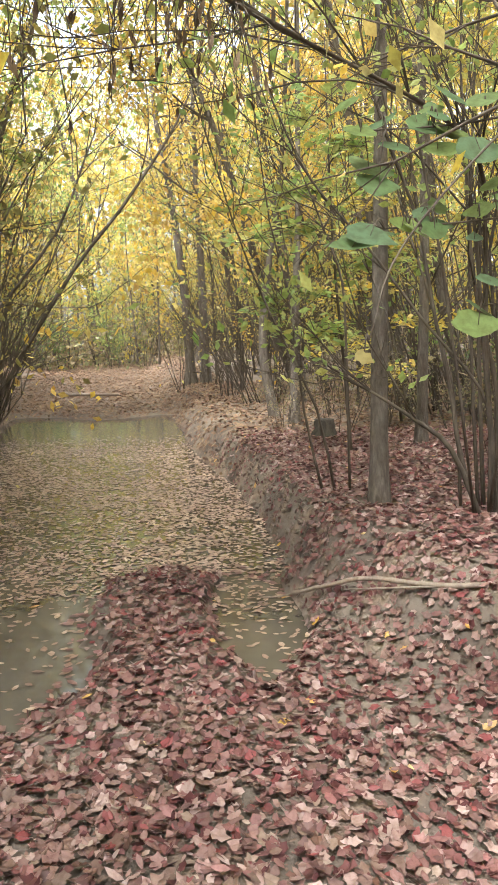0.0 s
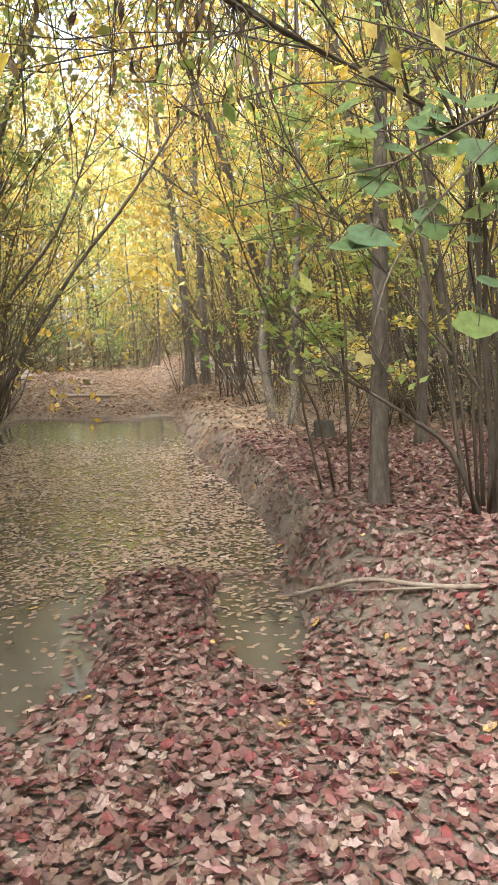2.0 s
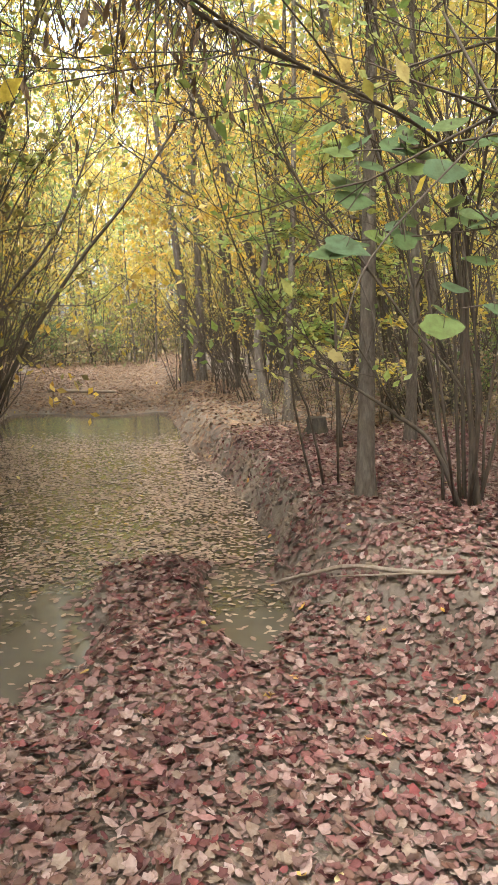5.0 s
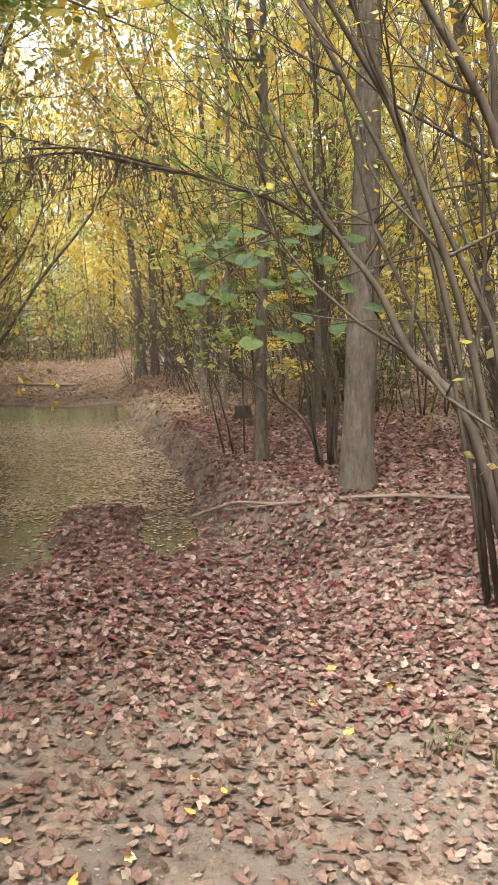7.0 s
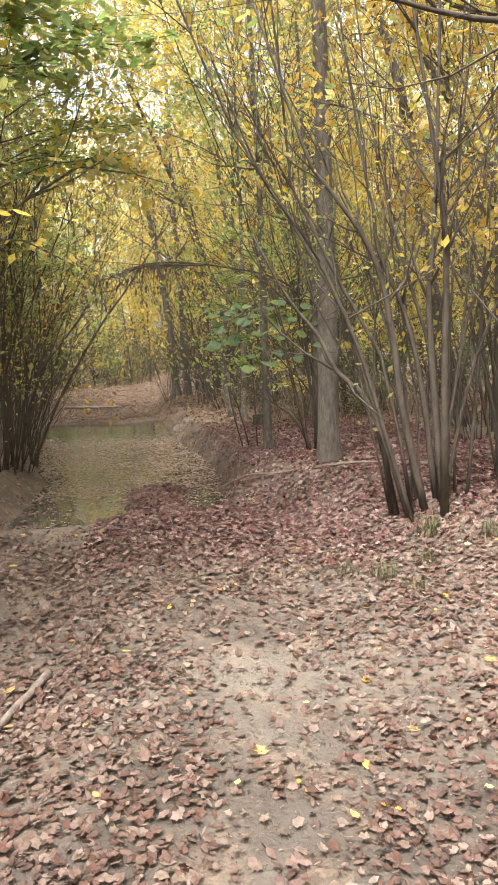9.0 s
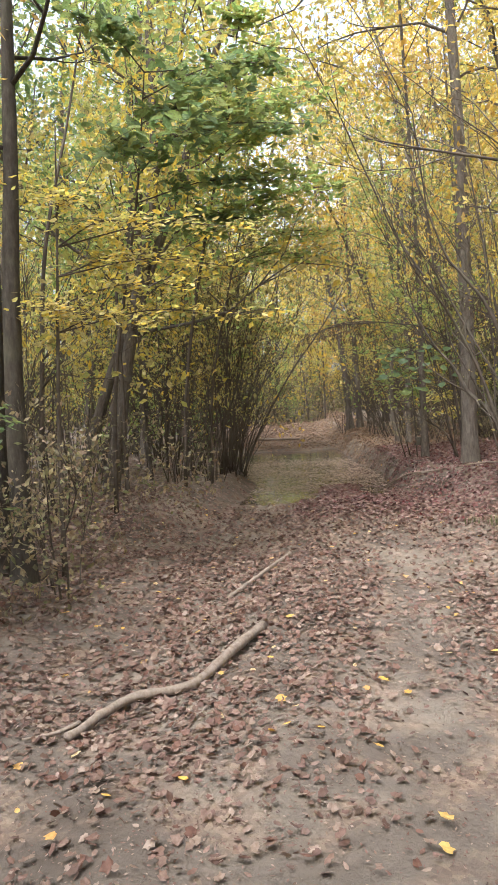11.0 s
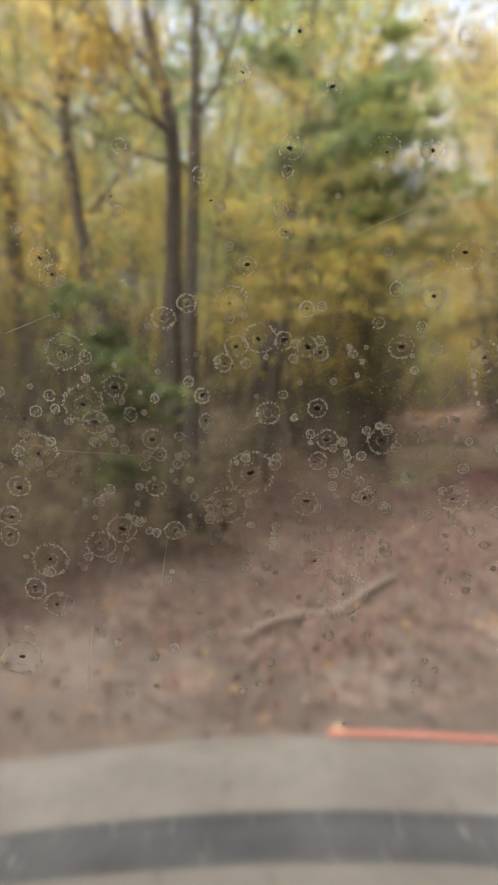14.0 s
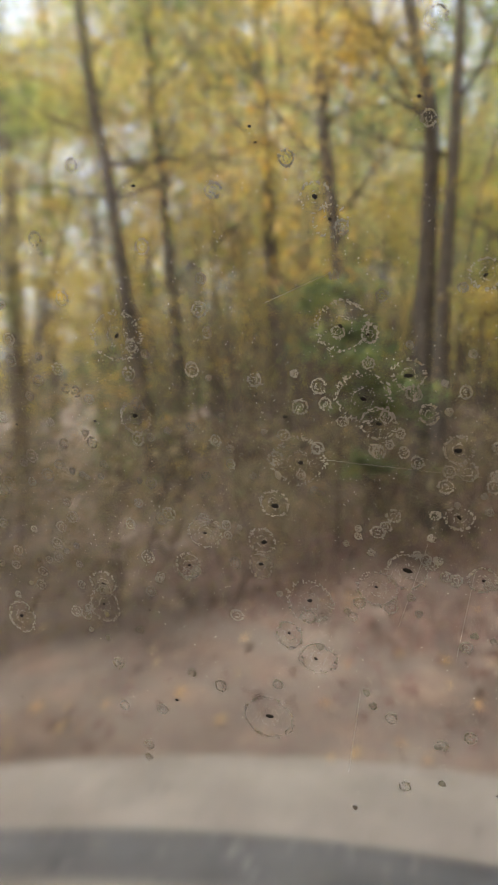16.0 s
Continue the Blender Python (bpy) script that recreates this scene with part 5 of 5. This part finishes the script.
# ---------------------------------------------------------------- the vehicle, where it halts
def build_vehicle():
    v = root("utility_vehicle", (-0.12, -8.25, float(height(-0.12, -8.25))), "small off-road utility vehicle with dusty tan hood", "vehicle")
    v.rotation_euler = (0, 0, radians(19.2))
    drop = -float(height(-0.12, -8.25))

    def sheet(x0, x1, nx, rows, material, name, label="", thick=0.012, parent=v):
        """A curved panel: rows are (distance ahead at the middle, height at the middle)."""
        s = Shape()
        xs = np.linspace(x0, x1, nx)
        top = np.array([[(x, y - 0.16 * x * x, z + drop - 0.10 * x * x) for x in xs] for y, z in rows])
        low = top - (0, 0, thick)
        k = len(rows)
        a = np.arange(k * nx).reshape(k, nx)
        b = a + k * nx
        q = np.stack([a[:-1, :-1], a[:-1, 1:], a[1:, 1:], a[1:, :-1]], -1).reshape(-1, 4).tolist()
        q += np.stack([b[:-1, :-1], b[1:, :-1], b[1:, 1:], b[:-1, 1:]], -1).reshape(-1, 4).tolist()
        rim = list(a[0]) + list(a[1:, -1]) + list(a[-1, -2::-1]) + list(a[-2:0:-1, 0])
        q += [[rim[i], rim[i - 1], rim[i - 1] + k * nx, rim[i] + k * nx] for i in range(len(rim))]
        s.add(np.concatenate([top.reshape(-1, 3), low.reshape(-1, 3)]), q)
        return part(name, s, material, parent, label)

    hood = sheet(-0.92, 0.62, 41, [(0.36, 1.0), (0.5, 1.005), (0.60, 1.005), (0.715, 1.003), (0.735, 0.99), (0.75, 0.98), (0.805, 0.98), (0.82, 0.99), (0.84, 1.0), (0.95, 0.998), (1.03, 0.985), (1.065, 0.965), (1.08, 0.93), (1.085, 0.86)], DUSTY_PAINT, "hood", "tan dust-covered hood")
    sheet(-0.90, 0.60, 39, [(0.73, 0.996), (0.75, 0.986), (0.805, 0.986), (0.822, 0.995)], DARK_PLASTIC, "hood_groove", "dark plastic inset across the hood", 0.006, hood)
    sheet(0.10, 0.61, 17, [(1.022, 0.992), (1.05, 0.984), (1.069, 0.968), (1.086, 0.935), (1.09, 0.88)], ORANGE_PAINT, "hood_trim", "orange-red painted trim along the hood's edge", 0.003, hood)
    sheet(-0.88, 0.58, 25, [(1.06, 0.87), (1.07, 0.7), (1.04, 0.5), (0.9, 0.42)], DARK_PLASTIC, "front_fascia", "dark plastic front fascia")
    sheet(-0.5, 0.5, 9, [(0.2, 0.42), (0.6, 0.40), (0.95, 0.42)], METAL, "skid_plate", "", 0.02)
    for side in (-1, 1):
        t = Shape()
        prof = [(0.18, -0.11), (0.29, -0.13), (0.33, -0.10), (0.335, 0.0), (0.33, 0.10), (0.29, 0.13), (0.18, 0.11)]
        n = 28
        ring = np.array([[(w, r * (1 + (0.02 if (j % 2 and 0 < i < 6) else 0)) * math.cos(2 * math.pi * j / n), r * (1 + (0.02 if (j % 2 and 0 < i < 6) else 0)) * math.sin(2 * math.pi * j / n)) for j in range(n)] for i, (r, w) in enumerate(prof)])
        idx = np.arange(len(prof) * n).reshape(len(prof), n)
        a, b = idx, np.roll(idx, -1, 0)
        t.add(ring.reshape(-1, 3), np.stack([a, np.roll(a, -1, 1), np.roll(b, -1, 1), b], -1).reshape(-1, 4))
        wheel = new("wheel")
        wheel.parent = v
        wheel.location = (side * 0.72 - 0.15, 0.72, 0.33)
        part("tyre", t, RUBBER, wheel)
        r = Shape()
        tube(r, [(-0.08, 0, 0), (-0.07, 0, 0), (0.07, 0, 0), (0.08, 0, 0)], [0.15, 0.185, 0.185, 0.15], 24)
        part("rim", r, METAL, wheel)
        arm = Shape()
        tube(arm, [(side * 0.4 - 0.15, 0.72, 0.42), (side * 0.66 - 0.15, 0.72, 0.34)], [0.025, 0.025], 8)
        part("suspension_arm", arm, METAL, v)
    for side in (-1, 1):
        p = Shape()
        tube(p, curve_points([(side * 0.76 - 0.15, 0.36, 0.93 + drop), (side * 0.77 - 0.15, 0.3, 1.1 + drop), (side * 0.76 - 0.15, 0.15, 1.7 + drop), (side * 0.75 - 0.15, 0.1, 1.83 + drop)], 5), [0.024] * 16, 10)
        part("cab_pillar", p, METAL, v)
    # added panel, never in view: keeps sky light off the hood
    sheet(-0.92, 0.62, 11, [(-1.0, 1.86), (-0.8, 1.9), (-0.1, 1.9), (0.12, 1.86)], DARK_PLASTIC, "roof", "added unseen dark cab roof that shades the hood", 0.03)
    splashes(v, drop)
    return v


# dried splashes on the windscreen: millimetres across and up from the middle of the view, and their reach
LARGE_SPLASHES = [(17, 98, 3.0), (-33, 72, 1.9), (40, 68, 4.4), (53, 68, 2.8), (14, 70, 3.1), (-4, 29, 4.4), (-24, 25, 3.0), (-17, 29, 2.6), (-54, 16, 5.4), (-50, 0, 5.5), (-47, -6, 3.5), (-30, -12, 3.1), (-66, -15, 5.6), (-40, 5, 3.1), (-49, -47, 4.4), (-42, -42, 4.4), (-72, -62, 3.7),
                  (-65, -68, 4.1), (-66, -52, 5.5), (0, -24, 6.7), (-8, -35, 5.8), (24, -14, 3.0), (41, -15, 4.4), (4, 18, 4.3), (18, 15, 3.0), (17, -35, 4.0), (35, -51, 6.2), (20, -56, 4.4), (29, -68, 7.9), (46, 14, 3.4), (71, 10, 4.7), (64, 40, 3.9), (-80, -88, 6.2)]
SMALL_SPLASHES = [(13, 64, 1.6), (-48, 14, 2.0), (-36, -4, 2.2), (-28, -17, 2.1), (-73, -26, 3.2), (-77, -36, 3.2), (-78, -43, 3.3), (-25, -43, 2.9), (-30, -28, 2.7), (-14, 1, 2.4), (-13, -7, 2.4), (6, -5, 3.5), (21, -4, 2.8), (21, -21, 2.8), (11, 17, 2.7), (22, 13, 2.4),
                  (-3, 16, 3.0), (-7, 11, 2.7), (18, 26, 2.3), (36, -34, 2.9), (64, -35, 4.0), (26, 85, 2.4), (61, 96, 2.2), (1, 89, 2.0), (-58, 43, 2.9), (-55, 38, 3.3), (1, 39, 2.6), (11, 54, 1.7), (12, 48, 1.8), (-11, 64, 2.2), (44, 31, 2.1), (55, 28, 3.0)]


def splashes(v, drop):
    """The windscreen, hazy with dust, with dried mud rings and specks on its inner side. It shields one half of the cab; the other half is open."""
    rng = np.random.default_rng(15)
    shield = new("windscreen")
    shield.parent = v
    shield.location = (0, 0.22, 1.48 + drop)
    shield.rotation_euler = (radians(90 + 14), 0, 0)
    shield["label"] = "dust-hazed windscreen pane with dried mud splashes"
    x0, x1, y0, y1, thick = -0.90, 0.106, -0.48, 0.36, 0.004
    pane = Shape()
    pane.add([(x, y, z) for z in (-thick, 0) for x, y in ((x0, y0), (x1, y0), (x1, y1), (x0, y1))], [(3, 2, 1, 0), (4, 5, 6, 7), (0, 1, 5, 4), (1, 2, 6, 5), (2, 3, 7, 6), (3, 0, 4, 7)])
    glass = part("pane", pane, HAZY_GLASS, shield, "clear pane clouded by fine dust", smooth=False)
    glass.visible_shadow = False
    light = Shape()

    def blob(s, x, y, r, w=1.0, a=0.0):
        n = 6
        t = np.arange(n) * 2 * math.pi / n + rng.random()
        rr = r * rng.uniform(0.7, 1.2, n)
        px, py = np.cos(t) * rr * w, np.sin(t) * rr
        z = 0.0003 + 0.0002 * rng.random()
        q = np.stack([x + px * math.cos(a) - py * math.sin(a), y + px * math.sin(a) + py * math.cos(a), np.full(n, z)], -1)
        s.add(np.concatenate([q, [[x, y, z + 0.0002]]]), [[i, (i + 1) % n, n] for i in range(n)])

    def splash(x, y, r, faint, into=None):
        wide, ring = rng.uniform(0.85, 1.15), into or Shape()
        n = int((24 + r * 17000) * faint)
        for _ in range(n):
            t = rng.uniform(0, 2 * math.pi)
            q = r * rng.normal(1.0, 0.055)
            blob(ring, x + math.cos(t) * q * wide, y + math.sin(t) * q, rng.uniform(0.00011, 0.00024), rng.uniform(1, 2.6), t + (math.pi / 2 if rng.random() < 0.6 else 0))
        for _ in range(int(n * 0.3)):
            t, q = rng.uniform(0, 2 * math.pi), r * rng.normal(0.42, 0.04)
            blob(ring, x + math.cos(t) * q * wide, y + math.sin(t) * q, rng.uniform(0.00009, 0.00015), rng.uniform(1, 2), t + math.pi / 2)
        for _ in range(int(n * 0.35)):
            t, q = rng.uniform(0, 2 * math.pi), r * math.sqrt(rng.random())
            blob(ring, x + math.cos(t) * q * wide, y + math.sin(t) * q, rng.uniform(0.00007, 0.00013))
        if into is None:
            part("mud_splash", ring, SPLASH, shield, smooth=False)

    def speck(x, y, r):
        dark = Shape()
        blob(dark, x + rng.normal(0, 0.0003), y + rng.normal(0, 0.0003), r, rng.uniform(1.1, 1.9), rng.normal(0, 0.3))
        part("mud_speck", dark, SPECK, shield, smooth=False)

    for x, y, r in LARGE_SPLASHES + SMALL_SPLASHES:
        splash(x * 0.001, y * 0.001, r * 0.001, 0.45 if y > 35 else 1.0)
        if r > 2.3 or rng.random() < 0.5:
            speck(x * 0.001, y * 0.001, rng.uniform(0.00035, 0.0007) if r > 2.3 else 0.0003)
    for _ in range(16):
        x, y, r = rng.uniform(-0.2, -0.09), rng.normal(-0.015, 0.04), rng.uniform(0.0025, 0.006)
        splash(x, y, r, 1.0)
        speck(x, y, rng.uniform(0.0003, 0.0006))
    mist = Shape()
    for _ in range(460):
        x, y = rng.uniform(-0.22, 0.09), rng.normal(-0.024, 0.036)
        splash(x, y, rng.uniform(0.0005, 0.0017), 1.0, mist)
        if rng.random() < 0.3:
            blob(mist, x, y, 0.0002)
    tagged(part("splash_mist", mist, SPLASH, shield, "small dried mud rings", smooth=False), kind="stuff")
    for k in range(36):
        x, y = rng.uniform(-0.2, 0.09), rng.uniform(-0.12, 0.12)
        speck(x, y, rng.uniform(0.0002, 0.00042))
    for _ in range(4500):
        blob(light, rng.uniform(-0.22, 0.09), rng.normal(-0.005, 0.032), rng.uniform(0.00005, 0.00013), rng.uniform(1, 3), rng.random() * 3)
    for x, y, r in ((0.068, 0.0045, 0.0008), (0.0685, 0.002, 0.0007), (0.0692, -0.001, 0.0006), (0.07, -0.004, 0.0006)):
        blob(light, x, y, r, 1.6, 1.8)
    for ax, ay, bx, by in ((-0.002, -0.0099, 0.0428, 0.0071), (-0.06, -0.0146, -0.0252, -0.0182), (-0.0547, -0.0773, -0.059, -0.1017), (0.0273, 0.0445, 0.0479, 0.053), (-0.037, -0.0349, -0.0443, -0.0566), (-0.0267, -0.0411, -0.0309, -0.0633), (0.0452, -0.0189, 0.0618, 0.0004), (-0.0708, 0.022, -0.056, 0.0273)):
        for t in np.linspace(0, 1, 110):
            blob(light, ax + (bx - ax) * t, ay + (by - ay) * t + rng.normal(0, 0.00008), 0.00006, 3.0, math.atan2(by - ay, bx - ax))
    tagged(part("dust", light, SPLASH, shield, "fine pale dust and scratches", smooth=False), kind="stuff")


build_vehicle()


# ---------------------------------------------------------------- single leaves on the litter
def single_leaves():
    rng = np.random.default_rng(99)
    host = bpy.data.objects["red_leaf_litter"]
    forms = []
    for k in range(12):
        s = Shape()
        leaves(s, [(0, 0, 0)], 0.054, rng, MAPLE, (np.array([[1.0, 0, 0]]), np.array([[0, 1.0, 0]]), np.array([[0, 0, 1.0]])), 0.35)
        forms.append(s.mesh("leaf", RED_LITTER, False))
    n = 0
    while n < 290:
        x, y = rng.uniform(-0.75, 1.9), rng.uniform(2.3, 4.6)
        if height(x, y) < 0.02:
            continue
        ob = part("leaf", forms[n % 12], None, host)
        s = rng.uniform(0.75, 1.25)
        ob.matrix_basis = Matrix.LocRotScale((x, y, float(height(x, y)) + rng.uniform(0.02, 0.035)), Euler((rng.normal(0, 0.25), rng.normal(0, 0.25), rng.uniform(0, 6.28))), (s, s, s))
        n += 1


single_leaves()
